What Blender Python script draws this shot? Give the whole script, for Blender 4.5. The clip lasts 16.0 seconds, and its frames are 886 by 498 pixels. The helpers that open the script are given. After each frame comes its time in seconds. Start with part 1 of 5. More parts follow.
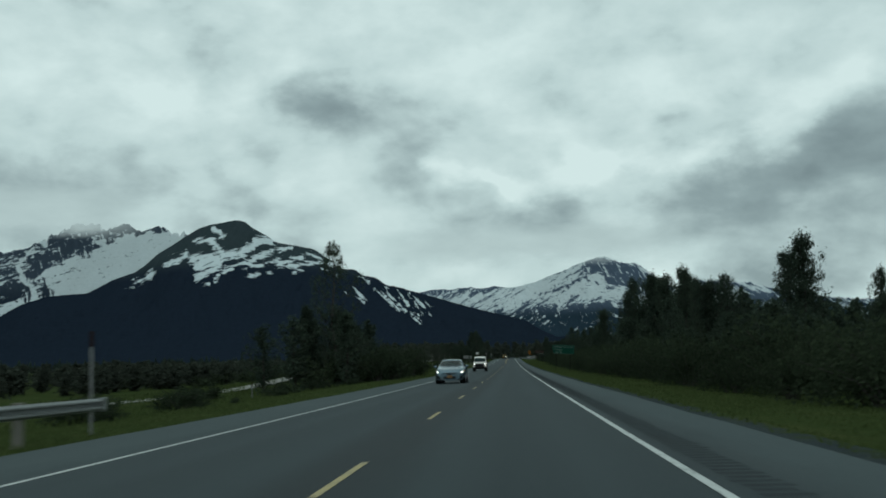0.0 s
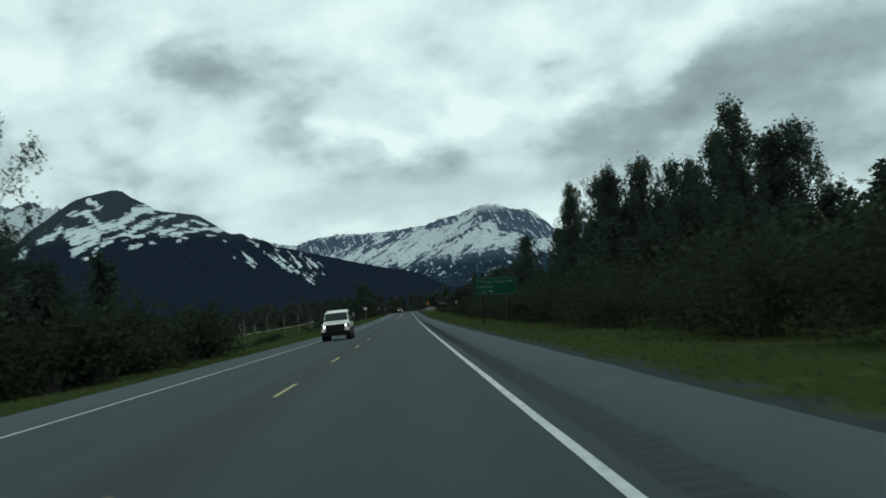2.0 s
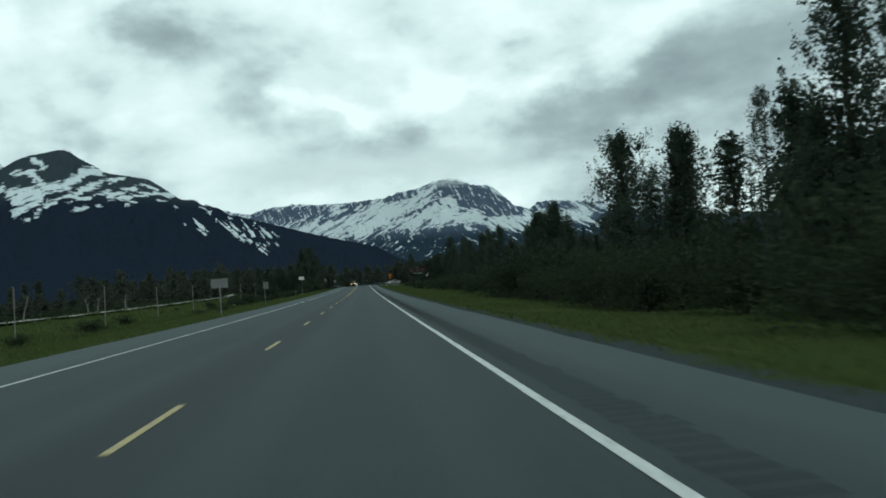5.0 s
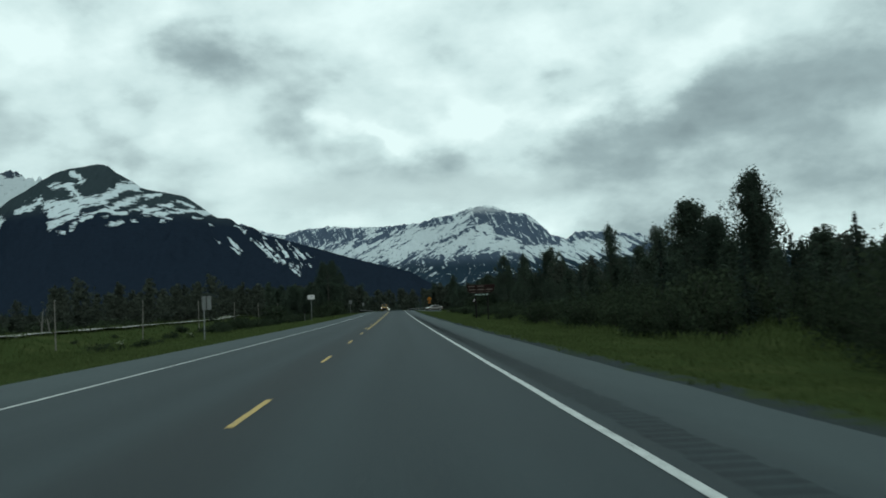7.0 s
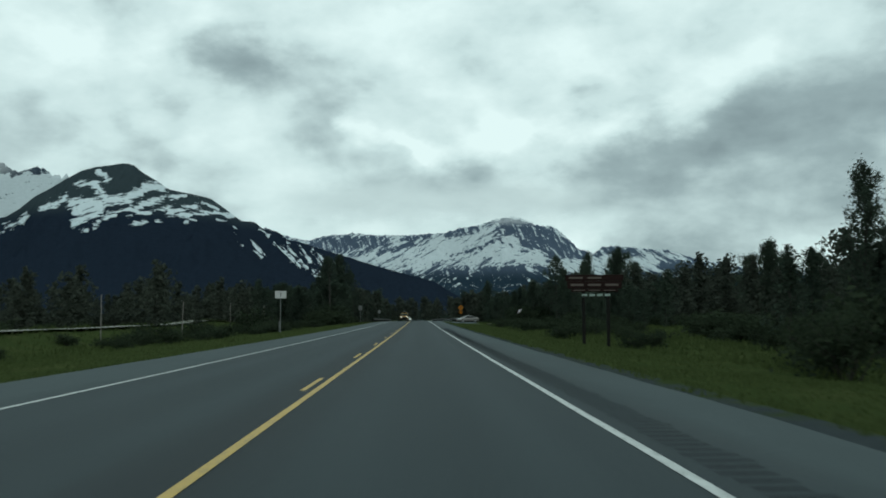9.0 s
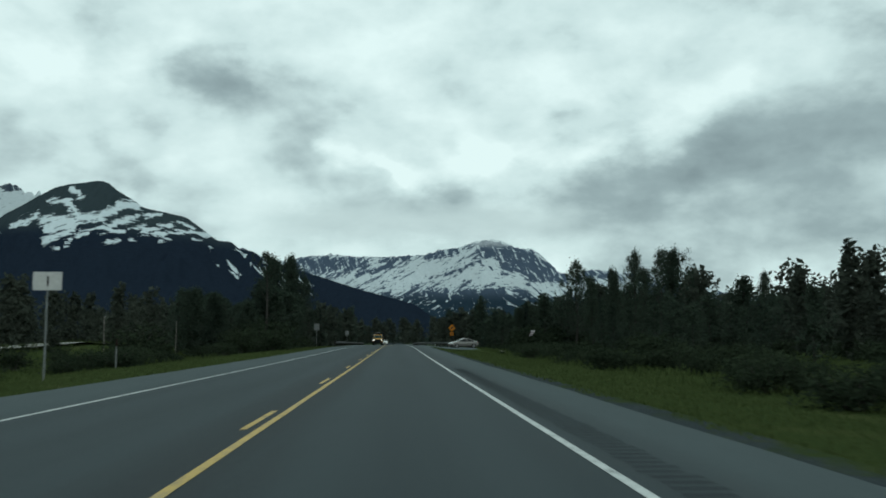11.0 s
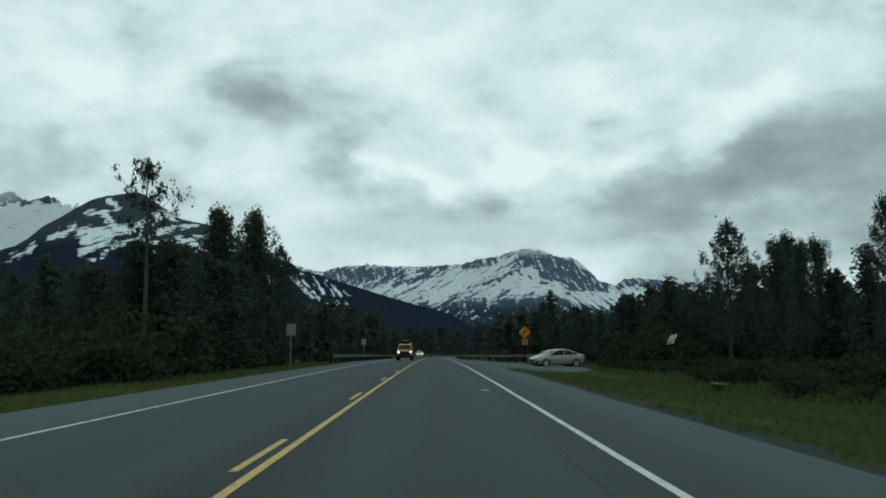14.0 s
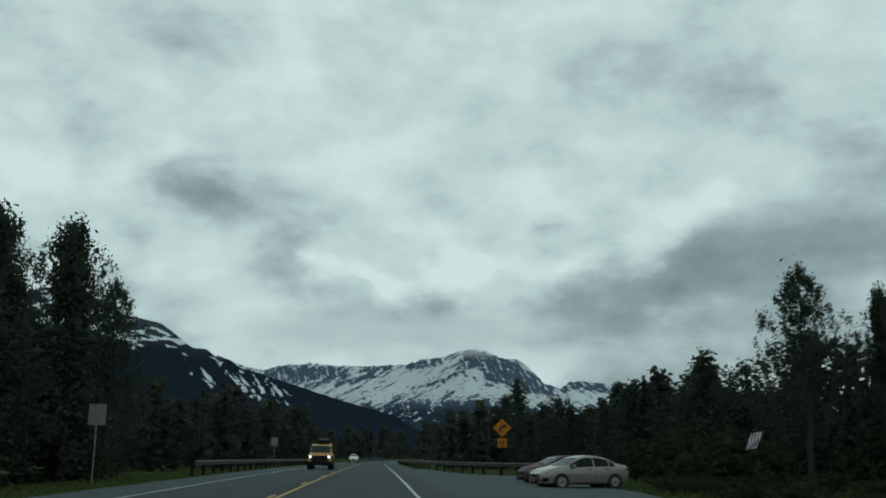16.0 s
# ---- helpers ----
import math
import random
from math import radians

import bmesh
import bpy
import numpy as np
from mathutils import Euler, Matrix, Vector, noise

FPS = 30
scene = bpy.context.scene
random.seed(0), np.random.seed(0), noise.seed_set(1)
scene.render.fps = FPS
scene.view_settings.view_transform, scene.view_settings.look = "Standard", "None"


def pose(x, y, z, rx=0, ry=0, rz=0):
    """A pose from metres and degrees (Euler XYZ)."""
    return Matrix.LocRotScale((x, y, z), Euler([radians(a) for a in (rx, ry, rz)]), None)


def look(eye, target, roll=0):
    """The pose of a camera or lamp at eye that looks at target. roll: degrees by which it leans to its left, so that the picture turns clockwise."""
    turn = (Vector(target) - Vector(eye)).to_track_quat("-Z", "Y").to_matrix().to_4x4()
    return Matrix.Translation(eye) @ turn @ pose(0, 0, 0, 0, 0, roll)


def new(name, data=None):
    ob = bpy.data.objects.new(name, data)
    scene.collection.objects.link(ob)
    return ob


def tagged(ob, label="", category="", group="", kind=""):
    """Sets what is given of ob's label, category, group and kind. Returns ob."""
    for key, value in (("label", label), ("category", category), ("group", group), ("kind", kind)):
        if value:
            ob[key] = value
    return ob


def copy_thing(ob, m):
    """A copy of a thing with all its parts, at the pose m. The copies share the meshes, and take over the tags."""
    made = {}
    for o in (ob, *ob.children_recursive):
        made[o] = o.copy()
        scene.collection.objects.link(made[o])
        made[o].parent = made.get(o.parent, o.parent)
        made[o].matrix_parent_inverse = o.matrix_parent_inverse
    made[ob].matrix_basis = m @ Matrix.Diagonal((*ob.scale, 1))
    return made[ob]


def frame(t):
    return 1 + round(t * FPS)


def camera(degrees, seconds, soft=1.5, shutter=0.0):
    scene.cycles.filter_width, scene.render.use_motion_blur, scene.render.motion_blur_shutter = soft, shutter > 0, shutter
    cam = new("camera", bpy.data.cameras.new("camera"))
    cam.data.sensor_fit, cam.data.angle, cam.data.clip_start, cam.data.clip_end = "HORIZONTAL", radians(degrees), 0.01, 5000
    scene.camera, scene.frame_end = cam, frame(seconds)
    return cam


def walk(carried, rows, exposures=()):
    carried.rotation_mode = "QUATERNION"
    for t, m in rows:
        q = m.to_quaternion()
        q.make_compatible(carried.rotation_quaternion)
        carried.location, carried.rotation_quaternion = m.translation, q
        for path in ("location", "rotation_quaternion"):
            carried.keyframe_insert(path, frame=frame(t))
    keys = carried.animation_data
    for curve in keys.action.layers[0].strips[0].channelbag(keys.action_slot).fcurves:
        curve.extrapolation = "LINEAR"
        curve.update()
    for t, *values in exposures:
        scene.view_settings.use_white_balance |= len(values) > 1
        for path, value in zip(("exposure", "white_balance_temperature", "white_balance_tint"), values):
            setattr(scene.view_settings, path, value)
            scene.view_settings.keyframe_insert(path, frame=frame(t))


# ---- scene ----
# ---- camera ----
# seconds, place, then the three turns in degrees: a phone held behind a windscreen at 1.14 m over the road
PATH = [
    (0.0, 1.823, 23.063, 1.837, 96.532, 1.773, 4.041),
    (0.5, 2.126, 39.793, 1.723, 95.535, 7.022, 1.836),
    (1.0, 2.195, 56.314, 1.622, 95.687, 9.062, -0.400),
    (1.5, 2.361, 72.463, 1.530, 96.279, 8.468, -1.598),
    (2.0, 2.435, 88.354, 1.451, 93.474, 6.128, -2.022),
    (2.5, 2.521, 104.283, 1.380, 94.873, 5.886, -3.028),
    (3.0, 2.487, 119.769, 1.319, 95.919, 3.767, -6.478),
    (3.5, 2.376, 135.402, 1.268, 95.179, 4.158, -6.257),
    (4.0, 2.352, 151.236, 1.224, 93.123, 6.307, -6.074),
    (4.5, 2.224, 167.141, 1.190, 91.152, 5.052, -6.383),
    (5.0, 2.066, 182.700, 1.164, 91.818, 4.272, -4.681),
    (7.5, 1.725, 255.579, 1.162, 93.712, 1.205, -1.922),
    (8.0, 1.668, 270.057, 1.185, 93.805, -0.271, -1.197),
    (8.5, 1.608, 283.763, 1.212, 93.515, -1.129, -1.806),
    (9.0, 1.640, 296.976, 1.245, 94.238, 0.244, -1.428),
    (11.5, 1.743, 360.936, 1.496, 95.984, -0.111, -2.974),
    (12.0, 1.764, 372.584, 1.558, 96.800, 1.234, -2.345),
    (12.5, 1.764, 383.472, 1.620, 98.072, 1.759, -2.875),
    (13.0, 1.749, 393.852, 1.683, 98.705, 1.470, -1.800),
    (13.5, 1.712, 403.613, 1.746, 99.195, 1.006, -1.389),
    (14.0, 1.663, 412.925, 1.809, 96.225, 0.032, -0.460),
    (14.5, 1.800, 422.521, 1.877, 95.718, -0.330, 0.695),
    (15.0, 1.966, 431.629, 1.944, 100.505, -2.030, -8.335),
    (15.5, 2.208, 439.860, 2.003, 102.368, -3.078, -6.939),
    (16.0, 2.490, 447.257, 2.049, 102.226, -0.538, -3.831),
]
cam = camera(49.45, 16.0, soft=1.8, shutter=0.25)
walk(cam, [(t, pose(x, y, z, rx, ry, rz)) for t, x, y, z, rx, ry, rz in PATH],
     exposures=[(0.0, -0.25), (0.5, -0.14), (1.0, -0.10), (1.5, -0.08), (2.0, 0.0), (2.5, 0.06), (3.0, -0.02), (3.5, 0.02), (4.0, 0.10), (5.0, 0.14), (7.5, 0.02), (9.0, 0.0), (11.5, 0.0), (12.0, -0.10), (12.5, -0.04), (13.0, -0.13), (13.5, -0.13), (14.0, -0.05), (14.5, 0.04), (15.5, -0.18), (16.0, -0.33)])

# ---- light ----
world = bpy.data.worlds.new("overcast_sky")
scene.world = world
world.use_nodes = True
wt = world.node_tree
wt.nodes.clear()


def wmath(op, a, b=None, c=None):
    n = wt.nodes.new("ShaderNodeMath")
    n.operation = op
    for k, v in enumerate((a, b, c)):
        if v is None:
            continue
        if isinstance(v, (int, float)):
            n.inputs[k].default_value = v
        else:
            wt.links.new(v, n.inputs[k])
    return n.outputs[0]


def wnoise(vec, scale, detail, rough=0.55):
    n = wt.nodes.new("ShaderNodeTexNoise")
    n.inputs["Scale"].default_value = scale
    n.inputs["Detail"].default_value = detail
    n.inputs["Roughness"].default_value = rough
    wt.links.new(vec, n.inputs["Vector"])
    return n


def wcombine(x, y, z):
    n = wt.nodes.new("ShaderNodeCombineXYZ")
    for k, v in enumerate((x, y, z)):
        if isinstance(v, (int, float)):
            n.inputs[k].default_value = v
        else:
            wt.links.new(v, n.inputs[k])
    return n.outputs[0]


tc = wt.nodes.new("ShaderNodeTexCoord")
sp = wt.nodes.new("ShaderNodeSeparateXYZ")
wt.links.new(tc.outputs["Generated"], sp.inputs[0])
dx, dy, dz = sp.outputs
up = wmath("ABSOLUTE", dz)
# a cloud deck seen in perspective: towards the horizon its lumps flatten
den = wmath("ADD", up, 0.30)
plane = wcombine(wmath("DIVIDE", dx, den), wmath("DIVIDE", dy, den), wmath("MULTIPLY", up, 2.0))
big = wnoise(plane, 1.9, 4.0, 0.45).outputs["Fac"]
lump = wcombine(dx, dy, wmath("MULTIPLY", dz, 1.7))
curl = wnoise(lump, 8.5, 6.0, 0.52)
curl.inputs["Distortion"].default_value = 0.15
small = curl.outputs["Fac"]
fine = wnoise(lump, 22.0, 4.0, 0.5)
wisp = wnoise(lump, 9.0, 6.0, 0.55)
ws = wt.nodes.new("ShaderNodeSeparateColor")
wt.links.new(wisp.outputs["Color"], ws.inputs[0])
DEG = 57.29578
az = wmath("ADD", wmath("MULTIPLY", wmath("ARCTAN2", dx, dy), DEG), wmath("MULTIPLY", wmath("SUBTRACT", ws.outputs[0], 0.5), 8.0))
el = wmath("ADD", wmath("MULTIPLY", wmath("ARCSINE", dz), DEG), wmath("MULTIPLY", wmath("SUBTRACT", ws.outputs[1], 0.5), 5.0))
bearing = wcombine(az, el, 0.0)
# the heavier and the thinner drifts of the deck: azimuth and elevation of both ends, half width, weight
HEAVY = [(-11.8, 15.6, -10, 14.9, 1.5, -0.38), (-9.2, 14.3, -6.4, 13.0, 2.2, -0.36), (10.3, 13.3, 13.1, 13.2, 0.9, -0.30), (-15.2, 11.6, -15.5, 8.7, 0.9, -0.20), (14.3, 8.2, 28, 9.8, 3.4, -0.37),
         (18.5, 11.2, 29, 13.6, 2.3, -0.36), (-10.3, 7.9, 9, 7.2, 1.9, -0.11), (-16.7, 24.3, -10, 23.3, 1.7, -0.26),
         (7.8, 24.7, 24.5, 20, 4.6, -0.15), (-31, 9.4, -22.5, 9.8, 2.2, -0.34), (-4.7, 8.9, -1, 9.6, 0.9, -0.13), (3.9, 14.7, 4.9, 14.5, 0.9, -0.17), (9, 8.6, 17, 9.8, 1.3, -0.26),
         (-30, 5.6, 30, 5.0, 2.6, -0.17)]
THIN = [(-20.5, 15.6, -20.2, 15.7, 0.9, 0.26), (-4.4, 11.2, 0.3, 9.9, 0.5, 0.36), (0.3, 9.9, 11.8, 11.6, 0.6, 0.38), (8.5, 16, 14.4, 13.4, 1.8, 0.15),
        (9.2, 5.2, 10, 4.9, 0.7, 0.28), (14.4, 12.3, 20, 14.6, 0.9, 0.30), (-17, 14.6, -13, 17.5, 1.2, 0.16), (-2, 16, 4, 12.6, 1.6, 0.10)]


def wvec(op, a, b=None, scale=None):
    n = wt.nodes.new("ShaderNodeVectorMath")
    n.operation = op
    for k, v in ((0, a), (1, b)):
        if isinstance(v, tuple):
            n.inputs[k].default_value = v
        elif v is not None:
            wt.links.new(v, n.inputs[k])
    if scale is not None:
        wt.links.new(scale, n.inputs["Scale"])
    return n.outputs["Value" if op in ("DOT_PRODUCT", "LENGTH") else "Vector"]


fac = wmath("ADD", wmath("MULTIPLY", wmath("SUBTRACT", big, 0.5), 0.45), wmath("MULTIPLY", wmath("SUBTRACT", small, 0.5), 0.85))
fac = wmath("ADD", fac, wmath("MULTIPLY", wmath("SUBTRACT", ws.outputs[2], 0.5), 0.30))
fac = wmath("ADD", fac, wmath("MULTIPLY", wmath("SUBTRACT", fine.outputs["Fac"], 0.5), 0.42))
drift = 0.0
for a0, e0, a1, e1, w, weight in HEAVY + THIN:
    d, run = (a1 - a0, e1 - e0, 0.0), (a1 - a0) ** 2 + (e1 - e0) ** 2
    rel = wvec("SUBTRACT", bearing, (a0, e0, 0.0))
    share = wmath("MINIMUM", wmath("MAXIMUM", wvec("DOT_PRODUCT", rel, (d[0] / run, d[1] / run, 0.0)), 0.0), 1.0)
    off = wmath("DIVIDE", wvec("LENGTH", wvec("SUBTRACT", rel, wvec("SCALE", d, scale=share))), w)
    drift = wmath("ADD", drift, wmath("MULTIPLY", wmath("EXPONENT", wmath("MULTIPLY", wmath("MULTIPLY", off, off), -0.7)), weight))
# the drifts are broken up by the same curls as the rest
torn = wmath("ADD", 0.05, wmath("ADD", wmath("MULTIPLY", ws.outputs[2], 0.7), wmath("MULTIPLY", fine.outputs["Fac"], 0.5)))
fac = wmath("ADD", wmath("ADD", fac, 0.765), wmath("MULTIPLY", drift, torn))
ramp = wt.nodes.new("ShaderNodeValToRGB")
wt.links.new(fac, ramp.inputs[0])
ramp.color_ramp.elements[0].position, ramp.color_ramp.elements[0].color = 0.12, (0.172, 0.240, 0.258, 1)
ramp.color_ramp.elements[1].position, ramp.color_ramp.elements[1].color = 0.95, (0.78, 0.97, 0.955, 1)
for pos, col in ((0.40, (0.318, 0.432, 0.445, 1)), (0.66, (0.60, 0.78, 0.775, 1))):
    e = ramp.color_ramp.elements.new(pos)
    e.color = col
sky = wt.nodes.new("ShaderNodeTexSky")
sky.sky_type, sky.sun_disc = "NISHITA", False
sky.sun_elevation, sky.sun_rotation = radians(48), radians(-25)
skyb = wt.nodes.new("ShaderNodeBackground")
skyb.inputs[1].default_value = 0.05
wt.links.new(sky.outputs[0], skyb.inputs[0])
cloudb = wt.nodes.new("ShaderNodeBackground")
cloudb.inputs[1].default_value = 1.0
wt.links.new(ramp.outputs[0], cloudb.inputs[0])
mixb = wt.nodes.new("ShaderNodeMixShader")
mixb.inputs[0].default_value = 0.96
wt.links.new(skyb.outputs[0], mixb.inputs[1])
wt.links.new(cloudb.outputs[0], mixb.inputs[2])
wout = wt.nodes.new("ShaderNodeOutputWorld")
wt.links.new(mixb.outputs[0], wout.inputs[0])

sun = new("sun", bpy.data.lights.new("sun", "SUN"))
sun.data.energy, sun.data.angle, sun.data.color = 0.5, radians(30), (1.0, 0.98, 0.94)
sun.matrix_world = look((200, -300, 600), (0, 300, 0))


# ---- materials ----
class Nodes:
    """A small builder for node materials."""

    def __init__(self, name, rough=0.8, metal=0.0, spec=0.3):
        self.m = bpy.data.materials.new(name)
        self.m.use_nodes = True
        self.t = self.m.node_tree
        self.b = self.t.nodes["Principled BSDF"]
        self.b.inputs["Roughness"].default_value = rough
        self.b.inputs["Metallic"].default_value = metal
        self.b.inputs["Specular IOR Level"].default_value = spec

    def node(self, kind, **sets):
        n = self.t.nodes.new(kind)
        for k, v in sets.items():
            setattr(n, k, v)
        return n

    def put(self, v, sock):
        if isinstance(v, (int, float)):
            sock.default_value = v
        elif isinstance(v, (tuple, list)):
            sock.default_value = (*v, 1) if len(v) == 3 and sock.type == "RGBA" else v
        else:
            self.t.links.new(v, sock)

    def math(self, op, a, b=None, c=None, clamp=False):
        n = self.node("ShaderNodeMath", operation=op, use_clamp=clamp)
        for k, v in enumerate((a, b, c)):
            if v is not None:
                self.put(v, n.inputs[k])
        return n.outputs[0]

    def vmath(self, op, a, b=None, scale=None):
        n = self.node("ShaderNodeVectorMath", operation=op)
        self.put(a, n.inputs[0])
        if b is not None:
            self.put(b, n.inputs[1])
        if scale is not None:
            self.put(scale, n.inputs["Scale"])
        return n.outputs["Value" if op in ("DOT_PRODUCT", "LENGTH") else "Vector"]

    def place(self):
        return self.node("ShaderNodeNewGeometry").outputs["Position"]

    def local(self):
        return self.node("ShaderNodeTexCoord").outputs["Object"]

    def xyz(self, vec):
        n = self.node("ShaderNodeSeparateXYZ")
        self.put(vec, n.inputs[0])
        return n.outputs

    def vec(self, x, y, z):
        n = self.node("ShaderNodeCombineXYZ")
        for k, v in enumerate((x, y, z)):
            self.put(v, n.inputs[k])
        return n.outputs[0]

    def noise(self, vec, scale, detail=4.0, rough=0.55):
        n = self.node("ShaderNodeTexNoise")
        n.inputs["Scale"].default_value = scale
        n.inputs["Detail"].default_value = detail
        n.inputs["Roughness"].default_value = rough
        self.put(vec, n.inputs["Vector"])
        return n.outputs["Fac"]

    def step(self, v, lo, hi, a=0.0, b=1.0):
        n = self.node("ShaderNodeMapRange", interpolation_type="SMOOTHSTEP")
        self.put(v, n.inputs[0])
        for k, x in zip((1, 2, 3, 4), (lo, hi, a, b)):
            self.put(x, n.inputs[k])
        return n.outputs[0]

    def mix(self, f, a, b):
        n = self.node("ShaderNodeMix", data_type="RGBA")
        self.put(f, n.inputs[0])
        self.put(a, n.inputs[6])
        self.put(b, n.inputs[7])
        return n.outputs[2]

    def ramp(self, v, stops):
        n = self.node("ShaderNodeValToRGB")
        self.put(v, n.inputs[0])
        r = n.color_ramp
        r.elements[0].position, r.elements[0].color = stops[0][0], (*stops[0][1], 1)
        r.elements[1].position, r.elements[1].color = stops[-1][0], (*stops[-1][1], 1)
        for p, c in stops[1:-1]:
            r.elements.new(p).color = (*c, 1)
        return n.outputs[0]

    def bump(self, v, strength, dist):
        n = self.node("ShaderNodeBump")
        n.inputs["Strength"].default_value = strength
        n.inputs["Distance"].default_value = dist
        self.put(v, n.inputs["Height"])
        self.t.links.new(n.outputs[0], self.b.inputs["Normal"])

    def colour(self, c):
        self.put(c, self.b.inputs["Base Color"])
        return self.m


def plain(name, col, rough=0.6, metal=0.0, spec=0.4, vary=0.25, scale=6.0, bump=0.0):
    """A painted or moulded surface with faint dirt at two scales."""
    k = Nodes(name, rough, metal, spec)
    p = k.local()
    f = k.math("ADD", k.math("MULTIPLY", k.noise(p, scale), 0.6), k.math("MULTIPLY", k.noise(p, scale * 9), 0.4))
    dark = tuple(x * (1 - vary) for x in col)
    lite = tuple(min(1, x * (1 + vary * 0.5)) for x in col)
    k.colour(k.ramp(f, ((0.3, dark), (0.7, lite))))
    if bump:
        k.bump(k.noise(p, scale * 12), bump, 0.01)
    return k.m


def asphalt():
    k = Nodes("worn_asphalt", 0.88, 0, 0.20)
    p = k.place()
    x, y, z = k.xyz(p)
    grain = k.noise(p, 55, 3)
    long = k.noise(k.vec(k.math("MULTIPLY", x, 1.6), k.math("MULTIPLY", y, 0.05), 0), 1.0, 5, 0.6)
    blotch = k.noise(k.vec(k.math("MULTIPLY", x, 0.9), k.math("MULTIPLY", y, 0.22), 0), 1.0, 8, 0.72)
    lane = k.mix(long, (0.0132, 0.0226, 0.0266), (0.0252, 0.0390, 0.0434))
    side = k.mix(blotch, (0.0242, 0.0392, 0.0428), (0.0415, 0.0608, 0.0645))
    ax = k.math("ABSOLUTE", x)
    off = k.math("ABSOLUTE", k.math("SUBTRACT", x, 0.30))
    shoulder = k.step(k.math("ADD", off, k.math("MULTIPLY", k.math("SUBTRACT", blotch, 0.5), 1.3)), 3.55, 4.75)
    base = k.mix(shoulder, lane, side)
    # polished wheel paths, a darker oil stripe, and sealed patches beside the right edge line
    path = k.math("ABSOLUTE", k.math("SUBTRACT", k.math("ABSOLUTE", k.math("SUBTRACT", ax, 1.85)), 0.85))
    base = k.mix(k.step(path, 0.60, 0.05, 0, 0.35), base, (0.0305, 0.0458, 0.0508))
    seam = k.step(k.math("ABSOLUTE", k.math("ADD", x, k.math("ADD", 0.10, k.math("MULTIPLY", k.math("SUBTRACT", long, 0.5), 1.2)))), 0.95, 0.20)
    base = k.mix(k.math("MULTIPLY", seam, 0.75), base, (0.0132, 0.0194, 0.0222))
    seal = k.math("MULTIPLY", k.step(k.math("ABSOLUTE", k.math("SUBTRACT", x, 4.10)), 0.75, 0.25), k.step(blotch, 0.40, 0.66))
    base = k.mix(k.math("MULTIPLY", seal, 0.42), base, (0.0190, 0.0245, 0.0270))
    stain = k.noise(k.vec(k.math("MULTIPLY", x, 0.5), k.math("MULTIPLY", y, 0.07), 4.0), 1.0, 6, 0.65)
    base = k.mix(k.step(stain, 0.50, 0.78, 0, 0.45), base, (0.0168, 0.0248, 0.0282))
    base = k.mix(k.math("MULTIPLY", k.step(grain, 0.45, 0.75), 0.3), base, (0.09, 0.10, 0.10))
    k.bump(grain, 0.35, 0.01)
    return k.colour(base)


def line_paint(name, col):
    k = Nodes(name, 0.7, 0, 0.3)
    p = k.place()
    wear = k.noise(p, 7, 6, 0.7)
    k.bump(k.noise(p, 60, 2), 0.2, 0.005)
    return k.colour(k.mix(k.step(wear, 0.48, 0.70), col, (0.10, 0.11, 0.11)))


def grass_ground():
    k = Nodes("grassland", 1.0, 0, 0.0)
    p = k.place()
    x, y, z = k.xyz(p)
    a = k.noise(p, 0.35, 6, 0.6)
    b = k.noise(p, 3.5, 5, 0.65)
    green = k.mix(b, (0.022, 0.034, 0.012), (0.040, 0.057, 0.021))
    dry = k.mix(b, (0.040, 0.050, 0.019), (0.060, 0.070, 0.029))
    c = k.mix(k.step(a, 0.46, 0.72), green, dry)
    # gravel along the asphalt, with tufts of grass creeping in
    ax = k.math("ABSOLUTE", x)
    creep = k.math("ADD", k.math("MULTIPLY", k.math("SUBTRACT", b, 0.5), 1.6), k.math("MULTIPLY", k.math("SUBTRACT", k.noise(p, 0.9, 5, 0.6), 0.5), 2.2))
    grav = k.step(k.math("ADD", ax, creep), 6.7, 5.9)
    stones = k.noise(p, 26, 4, 0.65)
    loose = k.mix(k.noise(p, 1.6, 5, 0.65), (0.014, 0.020, 0.023), (0.040, 0.051, 0.054))
    c = k.mix(grav, c, k.mix(k.step(stones, 0.42, 0.62), loose, (0.050, 0.061, 0.065)))
    k.bump(k.math("ADD", b, k.math("MULTIPLY", stones, 0.5)), 0.6, 0.08)
    return k.colour(c)


def leaf(name, dark, lite):
    """Leaves let some light through, so their two sides differ little."""
    k = Nodes(name, 0.9, 0, 0.0)
    g = k.node("ShaderNodeNewGeometry")
    o = k.node("ShaderNodeObjectInfo")
    f = k.math("ADD", k.math("MULTIPLY", g.outputs["Random Per Island"], 0.6), k.math("MULTIPLY", o.outputs["Random"], 0.4))
    c = k.mix(f, dark, lite)
    thin = k.node("ShaderNodeBsdfTranslucent")
    k.put(c, thin.inputs[0])
    both = k.node("ShaderNodeMixShader")
    both.inputs[0].default_value = 0.35
    k.t.links.new(k.b.outputs[0], both.inputs[1])
    k.t.links.new(thin.outputs[0], both.inputs[2])
    k.t.links.new(both.outputs[0], [n for n in k.t.nodes if n.type == "OUTPUT_MATERIAL"][0].inputs[0])
    return k.colour(c)


def bark(name, dark, lite):
    k = Nodes(name, 0.9, 0, 0.15)
    x, y, z = k.xyz(k.local())
    f = k.noise(k.vec(k.math("MULTIPLY", x, 14), k.math("MULTIPLY", y, 14), k.math("MULTIPLY", z, 2.5)), 1.0, 6, 0.65)
    k.bump(f, 0.8, 0.04)
    return k.colour(k.mix(f, dark, lite))


